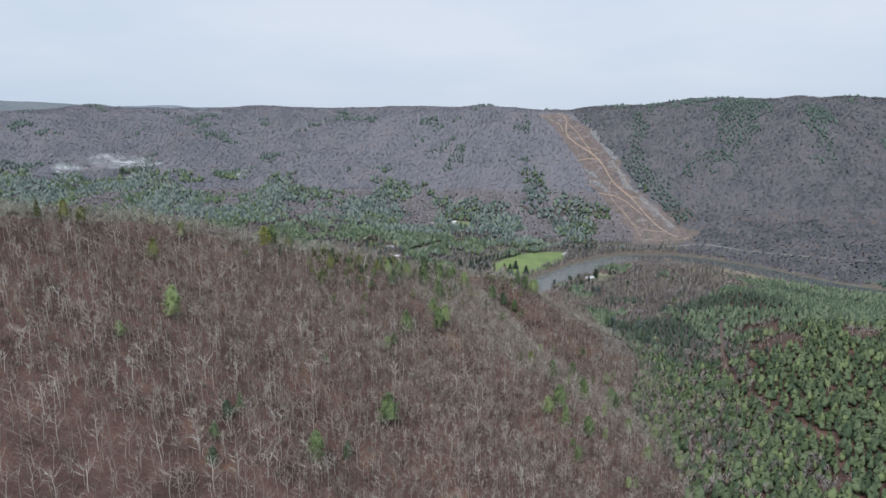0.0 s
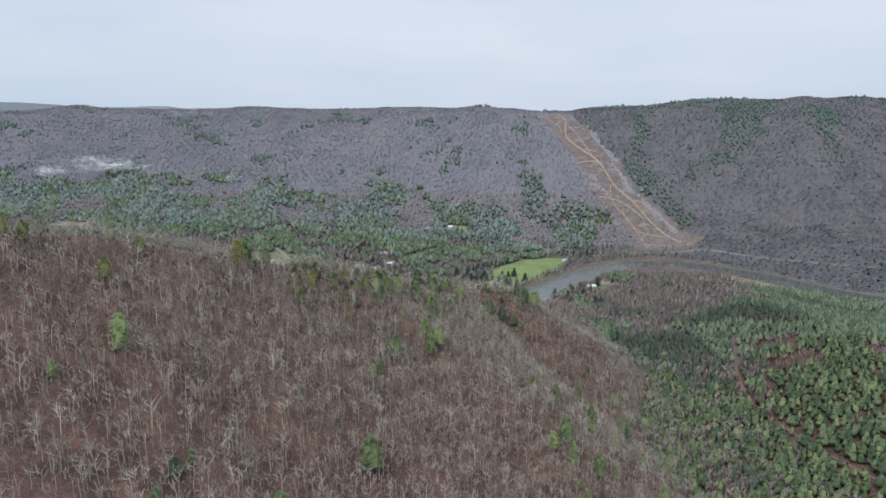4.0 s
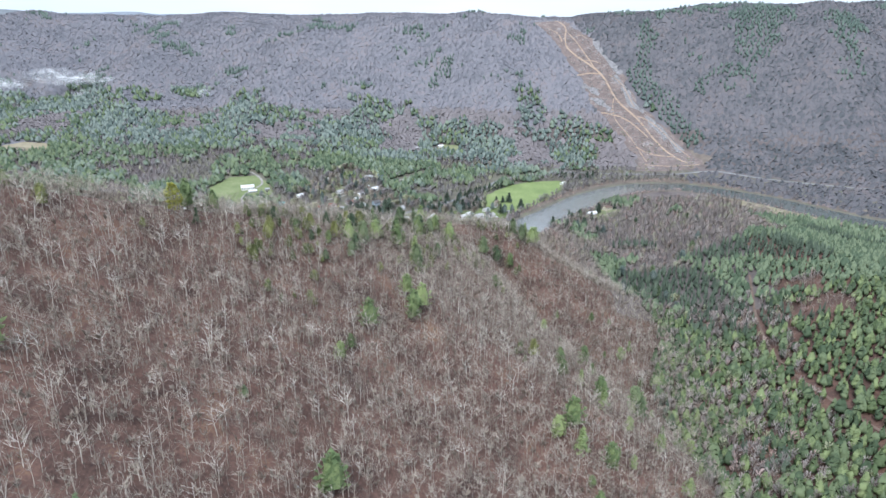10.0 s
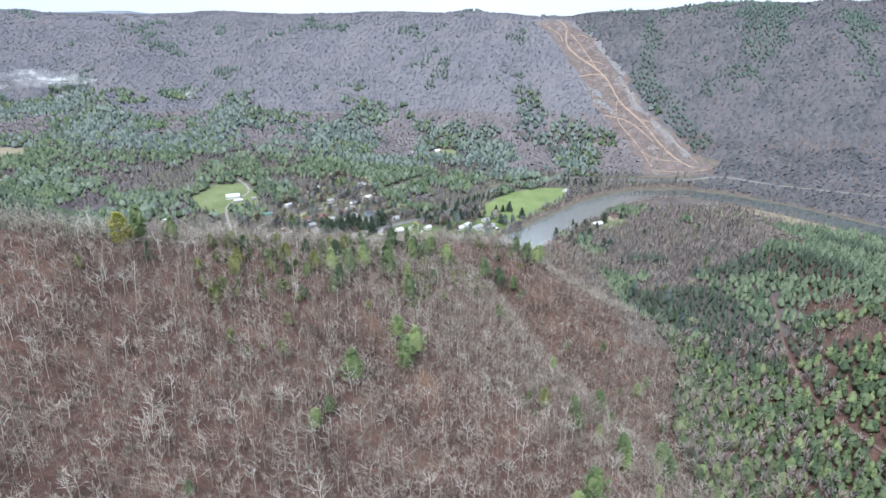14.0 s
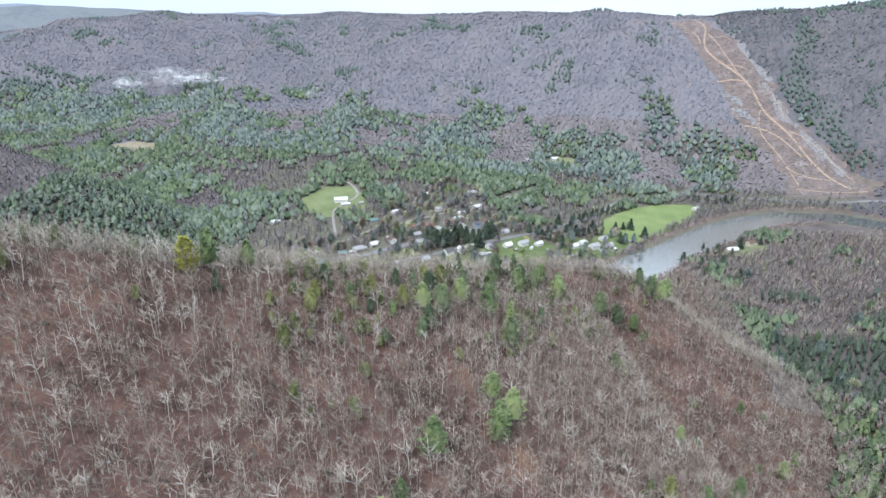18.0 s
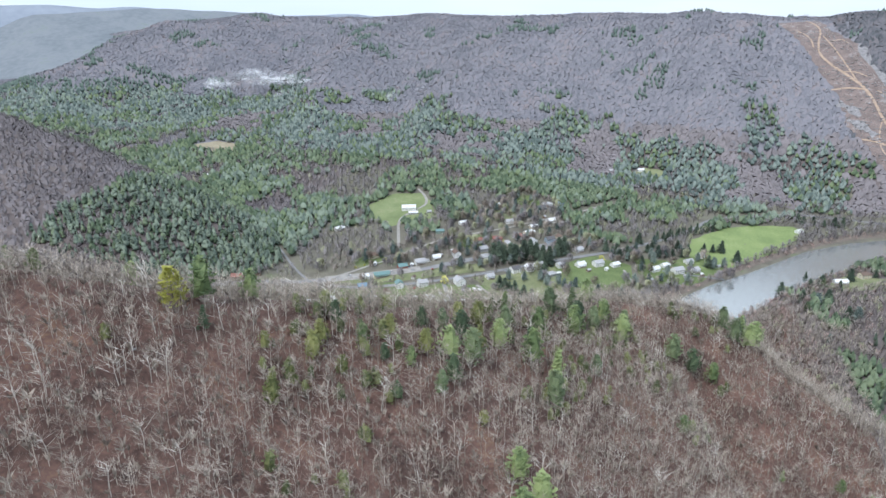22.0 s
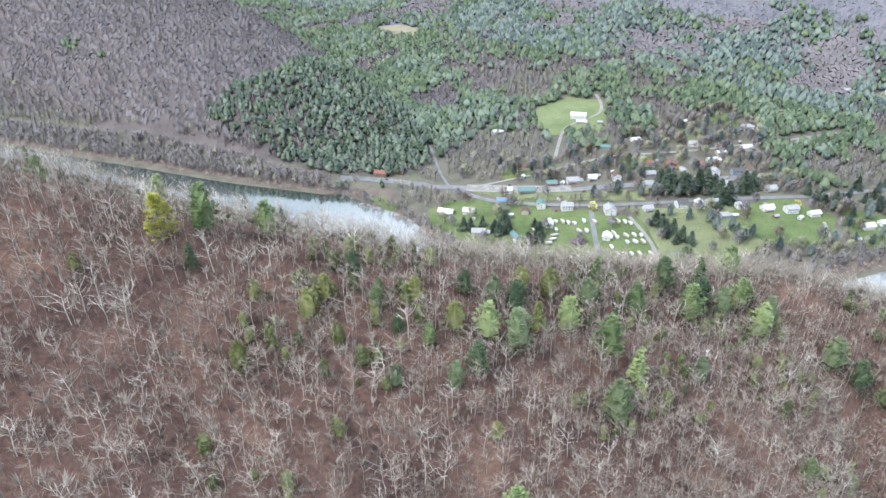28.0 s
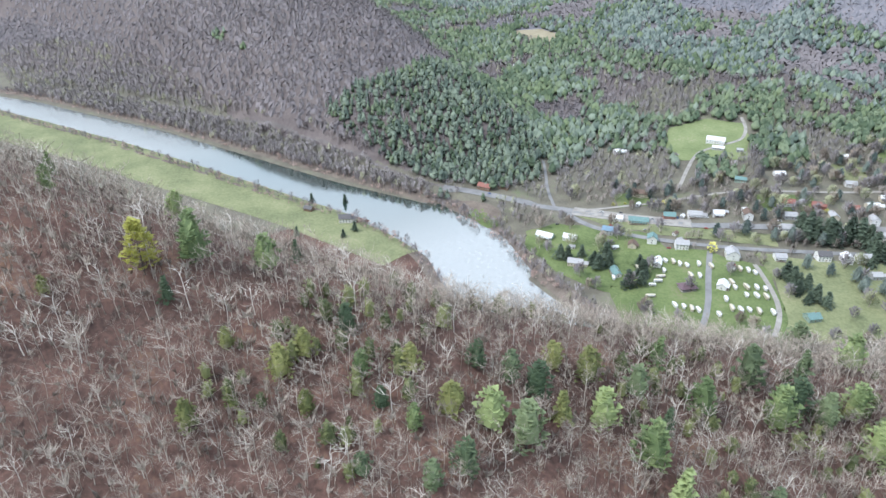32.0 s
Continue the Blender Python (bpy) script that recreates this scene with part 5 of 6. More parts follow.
stand("bare_woods", BARE_FAR, upper, 6, 10, 30, [BARK, TWIG_HILL], "grey leafless woods high on the valley side", widen=2.8, soft=(0.0, 0.6), drape=True)
stand("bare_woods", BARE_BUSHY, ~upper & (pick < 0.8), 8, 14, 30, [BARK, TWIG_VALLEY], "grey leafless woods on the valley side", soft=(0.45, 0.3))
stand("budding_woods", BARE_BUSHY, ~upper & (pick >= 0.8), 7, 12, 31, [BARK, TWIG_BUD], "greenish budding woods on the valley side", soft=(0.45, 0.3))
p = scatter(-1700, 1450, 330, 1960, 7.7, 32, lambda x, y: beyond(x, y) & ~evergreen(x, y) & ((y < 1800) | (x < -150)) & ((land(x, y) >= np.where((x < -430) & (y < 860), 26, 92)) | (x > 420) | (x < -1400) | (y > 1420)))
west = (p[:, 0] < -430) & (p[:, 1] < 860)
wood("bare_hill_woods", BARE_FAR, p[west], tall(west.sum(), 3.5, 6.5, 38), [BARK, TWIG_HILL], "leafless brown-grey woods on the west hill", widen=2.6, soft=(0.0, 0.6), drape=True)
stand("bare_hill_trees", BARE_BUSHY, west & (p[:, 0] > -1200), 7, 12, 39, [BARK, TWIG_HILL], "leafless brown-grey trees standing on the west hill", soft=(0.45, 0.3))
p = p[~west]
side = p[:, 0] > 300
wood("bare_mountain_woods", BARE_FAR, p[~side], tall((~side).sum(), 3.6, 6.4, 33), [BARK, TWIG_FAR_HAZED], "purple-grey leafless woods covering the mountainside, with blue haze in their colour", widen=3.4, soft=(0.0, 0.8), drape=True)
wood("bare_mountain_woods", BARE_FAR, p[side], tall(side.sum(), 3.6, 6.4, 33), [BARK, TWIG_MOUNT_HAZED], "brown-grey leafless woods covering the steep mountain, with blue haze in their colour", widen=3.4, soft=(0.0, 0.8), drape=True)
p = scatter(-1700, 1450, 330, 1800, 7.4, 34, lambda x, y: beyond(x, y) & evergreen(x, y) & ((land(x, y) >= 130) | (x > 420) | (x < -1400) | (y > 1420)))
wood("mountain_pines", PINE_FAR, p, tall(len(p), 7.5, 11.5, 35), [BARK_DARK, NEEDLE_MOUNT_HAZED], "scattered evergreens on the mountainside", widen=1.5, soft=(0.4, 0.2))


# ---- the village ----
SIDING = {"white": (0.88, 0.88, 0.86), "cream": (0.68, 0.62, 0.50), "grey": (0.45, 0.46, 0.47), "blue": (0.36, 0.44, 0.52), "brown": (0.26, 0.18, 0.13), "green": (0.32, 0.42, 0.36), "red": (0.34, 0.15, 0.12)}
ROOFING = {"grey": (0.50, 0.50, 0.51), "dark": (0.15, 0.145, 0.15), "white": (0.88, 0.89, 0.90), "teal": (0.20, 0.33, 0.32), "brown": (0.20, 0.14, 0.11), "red": (0.34, 0.15, 0.12), "blue": (0.24, 0.36, 0.48), "plum": (0.19, 0.13, 0.15)}


def toned(name, c, roughness, low=0.8, size=2.0):
    return surf(name, tuple(v * low for v in c), c, size, 0.25, roughness=roughness, bump=0.1)


WALLS = {k: toned(k + "_siding", c, 0.6) for k, c in SIDING.items()}
TOPS = {k: toned(k + "_roofing", c, 0.55, 0.72) for k, c in ROOFING.items()}
PANE = surf("window_glass", (0.03, 0.04, 0.05), (0.06, 0.07, 0.08), 1.0, roughness=0.08, spec=0.8)
TRIM = toned("white_trim", (0.75, 0.75, 0.73), 0.5)
BRICK = toned("chimney_brick", (0.35, 0.19, 0.14), 0.9, 0.7)
TYRE = toned("tyre_rubber", (0.05, 0.05, 0.05), 0.9)
CHROME = toned("dull_metal", (0.55, 0.56, 0.58), 0.35)
WOODEN = toned("weathered_wood", (0.30, 0.25, 0.20), 0.9, 0.6)


def gable(bm, x0, x1, y0, y1, z, rise, thick=0.3, over=0.6):
    """A pitched roof of one thickness with its ridge along x."""
    c = (y0 + y1) / 2
    run = (y1 - y0) / 2
    drop = over * rise / run
    prof = [(y0 - over, z - drop), (c, z + rise), (y1 + over, z - drop), (y1 + over, z - drop + thick), (c, z + rise + thick), (y0 - over, z - drop + thick)]
    a = [bm.verts.new((x0 - over, y, h)) for y, h in prof]
    b = [bm.verts.new((x1 + over, y, h)) for y, h in prof]
    for i, j in ((0, 1), (1, 2), (2, 3), (3, 4), (4, 5), (5, 0)):
        bm.faces.new((a[i], a[j], b[j], b[i]))
    for e in (a, b):
        for q in ((0, 1, 4, 5), (1, 2, 3, 4)):
            bm.faces.new([e[i] for i in q])
    bmesh.ops.recalc_face_normals(bm, faces=bm.faces)
    return bm


def house(name, x, y, w, d, tall_, yaw, wall, roof, label, porch=False, chimney=True, wing=0.0, category="house"):
    """A house with its long side along its own x: walls with gable ends, roof, windows in frames, door, porch, chimney and a wing."""
    root = tagged(new(name), label, category, "buildings of the village")
    root.matrix_basis = pose(MAP * x, MAP * y, MAP * float(ground_z(x, y)) + 0.6, 0, 0, yaw)
    w, d, tall_, wing = w * 1.15, d * 1.15, tall_ * 1.15, wing * 1.2
    rise = d * 0.32
    bm = boxed(-w / 2, w / 2, -d / 2, d / 2, -2.4, tall_)
    for sx in (-w / 2, w / 2):
        v = [bm.verts.new(c) for c in ((sx, -d / 2, tall_), (sx, d / 2, tall_), (sx, 0, tall_ + rise))]
        bm.faces.new(v)
    part("wall", bm, WALLS[wall], root)
    part("roof", gable(bmesh.new(), -w / 2, w / 2, -d / 2, d / 2, tall_, rise), TOPS[roof], root)
    floors = 2 if tall_ > 4.2 else 1
    for f in range(floors):
        z0 = 0.9 + 2.7 * f
        n = max(2, int(w / 3.2))
        for k in range(n):
            cx = -w / 2 + w * (k + 0.5) / n
            for s in (-1, 1):
                if f == 0 and s == -1 and k == n // 2:
                    part("door", boxed(cx - 0.5, cx + 0.5, s * d / 2 - 0.06, s * d / 2 + 0.06, 0.0, 2.05), WALLS["brown"], root)
                    continue
                win = part("window", boxed(cx - 0.62, cx + 0.62, s * d / 2 - 0.07, s * d / 2 + 0.07, z0 - 0.12, z0 + 1.42), TRIM, root)
                part("pane", boxed(cx - 0.5, cx + 0.5, s * d / 2 - 0.10, s * d / 2 + 0.10, z0, z0 + 1.3), PANE, win)
        for s in (-1, 1):
            win = part("window", boxed(s * w / 2 - 0.07, s * w / 2 + 0.07, -0.6, 0.6, z0 - 0.12, z0 + 1.42), TRIM, root)
            part("pane", boxed(s * w / 2 - 0.10, s * w / 2 + 0.10, -0.48, 0.48, z0, z0 + 1.3), PANE, win)
    if chimney:
        part("chimney", boxed(w * 0.22, w * 0.22 + 0.7, 0.5, 1.2, tall_, tall_ + rise + 0.9), BRICK, root)
    if porch:
        part("porch_roof", boxed(-w * 0.4, w * 0.4, -d / 2 - 2.4, -d / 2 - 0.02, 2.45, 2.62), TOPS[roof], root)
        part("porch_floor", boxed(-w * 0.4, w * 0.4, -d / 2 - 2.3, -d / 2 - 0.02, -1.2, 0.05), WOODEN, root)
        for px in (-w * 0.38, 0, w * 0.38):
            part("porch_post", boxed(px - 0.08, px + 0.08, -d / 2 - 2.25, -d / 2 - 2.09, 0.05, 2.45), TRIM, root)
    if wing:
        wb = boxed(w / 2 + 0.004, w / 2 + wing, -d * 0.32, d * 0.32, -2.4, tall_ * 0.72)
        part("wing", wb, WALLS[wall], root)
        part("wing_roof", gable(bmesh.new(), w / 2 + 0.7, w / 2 + wing, -d * 0.32, d * 0.32, tall_ * 0.72, d * 0.2, 0.25, 0.4), TOPS[roof], root)
    return root


STREET = [  # x, y, length, depth, eaves, yaw, walls, roof
    (-291, 589, 17, 9, 3.2, 20, "green", "white"), (-273, 600, 13, 9, 3.2, 25, "white", "white"), (-244, 573, 14, 9, 3.4, 35, "cream", "grey"),
    (-213, 584, 15, 6, 2.7, -35, "white", "teal"), (-256, 628, 11, 9, 5.4, 30, "grey", "blue"), (-221, 640, 10, 9, 5.6, 125, "white", "teal"),
    (-228, 624, 9, 8, 3.2, 120, "cream", "brown"), (-198, 615, 12, 7, 3.2, 120, "white", "white"), (-199, 648, 12, 9, 5.4, 40, "white", "grey"),
    (-249, 660, 20, 9, 3.4, 38, "cream", "teal"), (-264, 652, 9, 8, 3.6, 38, "white", "white"),
]
STREET_2 = [
    (-236, 686, 12, 9, 3.4, 40, "red", "teal"), (-222, 703, 14, 9, 3.4, 42, "white", "grey"), (-189, 730, 12, 9, 5.4, 130, "white", "brown"),
    (-178, 776, 15, 9, 3.6, 45, "white", "red"), (-157, 735, 13, 10, 5.6, 45, "white", "grey"), (-166, 758, 12, 9, 3.4, 45, "grey", "grey"),
    (-281, 703, 14, 9, 5.2, 30, "cream", "brown"), (-165, 664, 13, 11, 5.6, 130, "white", "grey"), (-119, 716, 12, 10, 5.4, 45, "white", "dark"),
    (-106, 727, 10, 9, 5.4, 130, "white", "white"), (-98, 737, 12, 9, 5.2, 45, "white", "grey"),
]
STREET_3 = [
    (-83, 722, 9, 8, 3.4, 50, "grey", "grey"), (-90, 637, 11, 9, 3.0, 60, "green", "teal"), (-149, 624, 11, 8, 3.0, 110, "white", "white"),
    (-389, 609, 16, 9, 3.2, 20, "brown", "red"), (-376, 622, 12, 8, 3.0, 25, "brown", "dark"), (-354, 768, 11, 8, 3.0, 60, "white", "white"),
    (-227, 785, 12, 7, 3.0, 30, "green", "teal"), (-209, 822, 12, 7, 3.0, 50, "white", "white"), (-187, 906, 10, 8, 3.2, 40, "white", "white"),
    (-158, 856, 12, 8, 3.2, 40, "white", "grey"), (-128, 830, 13, 9, 3.2, 50, "cream", "white"),
]
STREET_4 = [
    (-56, 762, 13, 9, 3.4, 50, "white", "white"), (-38, 772, 14, 9, 5.2, 45, "white", "grey"), (46, 792, 15, 10, 5.2, 40, "white", "grey"),
    (64, 804, 12, 9, 3.4, 50, "white", "grey"), (32, 802, 9, 8, 3.2, 45, "white", "white"), (-109, 886, 14, 9, 3.2, 45, "white", "white"),
    (-108, 950, 11, 9, 5.2, 45, "white", "blue"), (-130, 925, 16, 10, 3.6, 50, "grey", "dark"), (-142, 895, 11, 8, 3.2, 50, "cream", "brown"),
    (-160, 793, 9, 8, 3.4, 30, "red", "red"), (-100, 820, 13, 9, 5.2, 40, "blue", "dark"),
]
STREET_5 = [
    (-90, 836, 12, 9, 3.6, 130, "cream", "brown"), (-64, 803, 14, 9, 3.6, 50, "white", "grey"), (72, 850, 11, 9, 3.6, 60, "white", "grey"),
    (237, 845, 11, 9, 5.4, 30, "cream", "brown"), (210, 820, 17, 8, 3.0, 20, "white", "white"), (198, 994, 11, 8, 3.4, 45, "white", "white"),
    (-11, 1179, 12, 8, 3.2, 20, "white", "white"), (-58, 1154, 10, 8, 3.2, 20, "grey", "grey"), (-430, 476, 13, 10, 5.2, 55, "white", "dark"), (-472, 462, 10, 7, 3.0, 30, "brown", "dark"),
    (-640, 900, 11, 8, 3.2, 40, "white", "white"),
]
STREET_6 = [
    (-102, 789, 12, 8, 3.4, 45, "white", "grey"), (22, 786, 13, 9, 3.6, 50, "white", "white"), (-126, 942, 12, 8, 3.4, 40, "white", "grey"), (-117, 806, 11, 8, 5.2, 130, "white", "grey"), (-126, 853, 12, 8, 3.2, 40, "cream", "white"),
    (-208, 716, 11, 8, 3.4, 45, "white", "white"), (-137, 812, 12, 9, 3.4, 40, "white", "red"), (-142, 787, 11, 8, 3.4, 130, "cream", "grey"), (-140, 690, 10, 8, 3.4, 45, "white", "grey"), (-76, 750, 11, 8, 5.0, 45, "white", "grey"),
    (-20, 779, 12, 8, 3.4, 50, "white", "white"), (58, 826, 12, 8, 3.4, 40, "white", "grey"),
]
SAY = {"white": "white-sided", "cream": "cream-sided", "grey": "grey-sided", "blue": "blue-sided", "brown": "brown wooden", "green": "pale green", "red": "red"}
for k, (x, y, w, d, h, yaw, wall, roof) in enumerate(STREET + STREET_2 + STREET_3 + STREET_4 + STREET_5 + STREET_6):
    storeys = "two-storey" if h > 4.2 else "low"
    house("house", x, y, w, d, h, yaw, wall, roof, f"{storeys} {SAY[wall]} village house with a {roof} pitched roof", porch=k % 3 == 0, chimney=k % 4 != 1, wing=5.0 if k % 5 == 2 else 0.0)
house("barn", -293, 852, 22, 11, 4.2, 25, "white", "white", "long white barn with a white metal roof on a green meadow", chimney=False, category="barn")
house("outbuilding", -281, 837, 14, 6, 2.8, 25, "grey", "white", "low outbuilding with a pale metal roof beside the barn", chimney=False, category="shed")
house("shed", -262, 845, 7, 5, 2.6, 35, "grey", "grey", "small grey shed on the meadow", chimney=False, category="shed")


for k, (x, y, roof) in enumerate(((-262, 590, "grey"), (-236, 612, "white"), (-206, 655, "grey"), (-214, 662, "brown"), (-228, 694, "white"), (-205, 722, "grey"), (-196, 738, "white"), (-172, 790, "grey"), (-148, 742, "white"), (-108, 705, "grey"),
                                  (-75, 730, "white"), (-46, 752, "grey"), (-28, 764, "white"), (54, 782, "grey"), (72, 796, "white"), (90, 828, "grey"), (19, 756, "white"), (-120, 896, "grey"), (-148, 872, "white"), (-268, 686, "white"))):
    house("shed", x, y, 5.5, 4, 2.4, 40 + 17 * (k % 5), ("white", "grey", "brown")[k % 3], roof, f"small garden shed with a {roof} roof in a village yard", chimney=False, category="shed")


def pavilion(x, y):
    root = tagged(new("pavilion"), "open camp pavilion with a broad dark hipped roof", "pavilion")
    root.matrix_basis = pose(MAP * x, MAP * y, MAP * float(ground_z(x, y)) + 0.55, 0, 0, 60)
    bm = bmesh.new()
    a = [bm.verts.new(c) for c in ((-9, -7, 2.9), (9, -7, 2.9), (9, 7, 2.9), (-9, 7, 2.9), (-3.5, 0, 6.0), (3.5, 0, 6.0))]
    for f in ((0, 1, 5, 4), (1, 2, 5), (2, 3, 4, 5), (3, 0, 4), (3, 2, 1, 0)):
        bm.faces.new([a[i] for i in f])
    part("roof", bm, TOPS["plum"], root)
    part("floor_slab", boxed(-8, 8, -6, 6, -1.0, 0.12), GRAVEL, root)
    for px in (-7.6, -2.5, 2.5, 7.6):
        for py in (-5.6, 5.6):
            part("post", boxed(px - 0.12, px + 0.12, py - 0.12, py + 0.12, 0.12, 2.9), WOODEN, root)


pavilion(-165, 604)


# ---- campground trailers and cars ----
def trailer(length, wall, label):
    root = tagged(new("travel_trailer"), label, "trailer", "trailers of the campground")
    bm = bmesh.new()
    box(bm, -length / 2, length / 2, -1.25, 1.25, 0.55, 3.0)
    bmesh.ops.bevel(bm, geom=[e for e in bm.edges if abs(e.verts[0].co.x - e.verts[1].co.x) < 0.01], offset=0.35, segments=2, affect="EDGES")
    part("body", bm, wall, root)
    part("skirt", boxed(-length / 2 + 0.5, length / 2 - 0.5, -1.15, 1.15, 0.35, 0.6), CHROME, root)
    for k in range(3):
        cx = -length * 0.3 + length * 0.3 * k
        for s in (-1, 1):
            part("window", boxed(cx - 0.5, cx + 0.5, s * 1.25 - 0.03, s * 1.25 + 0.03, 1.6, 2.3), PANE, root)
    part("door", boxed(length * 0.12 - 0.35, length * 0.12 + 0.35, -1.29, -1.22, 0.7, 2.6), TRIM, root)
    for sx in (-0.5, 0.5):
        for s in (-1, 1):
            bm = bmesh.new()
            bmesh.ops.create_cone(bm, cap_ends=True, segments=12, radius1=0.36, radius2=0.36, depth=0.24, matrix=pose(sx, s * 1.05, 0.36, 90))
            part("wheel", bm, TYRE, root)
    part("hitch", boxed(-length / 2 - 1.2, -length / 2, -0.1, 0.1, 0.5, 0.65), CHROME, root)
    part("roof_vent", boxed(-0.4, 0.4, -0.3, 0.3, 3.0, 3.2), TRIM, root)
    part("awning", boxed(-length * 0.3, length * 0.35, -2.6, -1.3, 2.55, 2.62), TOPS["grey"], root)
    return root


def settle(root, x, y, yaw, lift=0.45):
    return copy_thing(root, pose(MAP * x, MAP * y, MAP * float(ground_z(x, y)) + lift, 0, 0, yaw))


PITCHES = [(-200, 619), (-196, 622), (-191, 625), (-186, 626), (-181, 628), (-172, 619), (-167, 623), (-189, 610), (-186, 602), (-184, 596), (-184, 589), (-177, 577), (-159, 580), (-154, 583), (-149, 585), (-145, 587)]
PITCHES_2 = [(-156, 650), (-152, 653), (-147, 656), (-142, 657), (-147, 633), (-139, 612), (-142, 629), (-137, 636), (-132, 641), (-127, 644), (-122, 636), (-127, 632), (-132, 627), (-131, 606), (-126, 609), (-122, 613), (-117, 617), (-110, 623), (-133, 593),
             (-168, 640), (-176, 636), (-210, 577), (-205, 600)]
vans = [trailer(9.0, WALLS["white"], "white travel trailer parked on the campground lawn"), trailer(7.4, WALLS["white"], "short white camping trailer parked on grass"), trailer(10.0, WALLS["cream"], "long cream travel trailer parked on the lawn")]
for k, (x, y) in enumerate(PITCHES + PITCHES_2):
    settle(vans[k % 3], x, y, (52 if 8 <= k <= 11 else 138) + 7 * math.sin(k * 1.7))
for v in vans:
    remove(v)


def car(paint, label):
    root = tagged(new("parked_car"), label, "car", "parked cars of the village")
    bm = boxed(-2.25, 2.25, -0.88, 0.88, 0.35, 0.95)
    bmesh.ops.bevel(bm, geom=bm.edges[:], offset=0.12, segments=2, affect="EDGES")
    part("body", bm, paint, root)
    bm = boxed(-1.3, 1.1, -0.78, 0.78, 0.93, 1.5)
    for v in bm.verts:
        if v.co.z > 1.2:
            v.co.x *= 0.72
            v.co.y *= 0.86
    cab = part("cabin", bm, PANE, root)
    part("roof_panel", boxed(-0.9, 0.76, -0.66, 0.66, 1.5, 1.55), paint, cab)
    for sx in (-1.4, 1.4):
        for s in (-1, 1):
            bm = bmesh.new()
            bmesh.ops.create_cone(bm, cap_ends=True, segments=12, radius1=0.34, radius2=0.34, depth=0.22, matrix=pose(sx, s * 0.8, 0.34, 90))
            part("wheel", bm, TYRE, root)
    return root


cars = [car(toned("white_car_paint", (0.75, 0.75, 0.75), 0.3, 0.95), "white parked car beside a village street"), car(toned("dark_car_paint", (0.05, 0.055, 0.07), 0.3, 0.9), "dark parked car beside a village street"),
        car(toned("red_car_paint", (0.45, 0.05, 0.04), 0.3, 0.9), "red parked car near a house"), car(toned("silver_car_paint", (0.45, 0.46, 0.48), 0.3, 0.9), "silver parked car near a house"), car(toned("blue_car_paint", (0.06, 0.14, 0.38), 0.3, 0.9), "blue parked car near a house")]
PARKED = [(-284, 655, 30), (-270, 664, 35), (-262, 640, 20), (-243, 672, 40), (-230, 690, 130), (-212, 706, 45), (-206, 712, 45), (-203, 690, 40), (-180, 716, 45), (-170, 772, 130),
          (-168, 745, 40), (-150, 728, 45), (-157, 655, 130), (-128, 712, 40), (-112, 735, 45), (-60, 772, 45), (-44, 781, 50), (40, 800, 130), (54, 797, 45), (58, 812, 50), (-282, 846, 25), (-298, 612, 60), (-205, 640, 40), (-236, 652, 38), (-378, 605, 20)]
for k, (x, y, yaw) in enumerate(PARKED):
    settle(cars[k % 5], x, y, yaw, 0.8)
for v in cars:
    remove(v)

# ---- village trees ----
roots = [tree_thing("spruce_tree", pine(130 + k, 170, 0.075, 0.23 + 0.02 * k, 0.03, form="spruce", core=6), (BARK_DARK, NEEDLE_DARK), "tall dark spruce beside village houses", "spruce", "spruces of the village") for k in range(3)]
DARK = [(-253, 574), (-227, 579), (-223, 588), (-196, 575), (-191, 584), (-197, 595), (-207, 604), (-119, 668), (-109, 668), (-98, 659), (-90, 658), (-100, 652), (-110, 657), (-91, 734), (-79, 783),
        (58, 861), (46, 864), (34, 886), (17, 853), (2, 862), (76, 871), (86, 873), (96, 878), (111, 852), (79, 823), (-5, 804), (-17, 806), (-26, 811), (24, 828), (-34, 818), (-22, 822), (-10, 815)]
DARK_2 = [(-149, 738), (-142, 735), (-137, 741), (-132, 748), (-126, 743), (-140, 748), (-126, 753), (-119, 757), (-112, 762), (-106, 764), (-120, 766), (-133, 757), (-96, 750), (-89, 752), (-84, 786), (-79, 793), (-144, 744), (-114, 770)]
DARK_3 = [(209, 1033), (221, 1034), (234, 1034), (247, 1037), (258, 1042), (203, 1040), (189, 804), (162, 752), (185, 755), (156, 775), (193, 713), (147, 777), (175, 790), (205, 800), (222, 832)]
for k, (x, y) in enumerate(DARK_2):
    plant(roots[k % 3], x, y, rng.uniform(18, 24), k * 1.9, 1.5)
DARK_4 = [(-259, 572), (-248, 585), (-234, 583), (-232, 595), (-198, 595), (-118, 666), (-125, 670), (-114, 667), (-84, 779), (-83, 798), (8, 800), (-2, 826), (12, 838), (40, 832), (52, 842)]
DARK += DARK_3 + DARK_4
for k, (x, y) in enumerate(DARK):
    plant(roots[k % 3], x, y, rng.uniform(10, 16), k * 1.9, 1.55)
row = [(22 + 7.5 * k, 885 + 7 * k) for k in range(10)] + [(40 + 7.5 * k, 905 + 8 * k) for k in range(9)]
for k, (x, y) in enumerate(row):
    plant(roots[k % 3], x, y, rng.uniform(9, 13), k * 1.9, 1.2)
for k, (x, y) in enumerate([(-472, 501), (-408, 472), (-404, 458), (-490, 475), (-431, 428), (205, 838), (196, 826), (228, 862), (250, 850), (180, 835)]):
    plant(roots[k % 3], x, y, rng.uniform(7, 12), k * 1.3, 1.3)
for r in roots:
    remove(r)
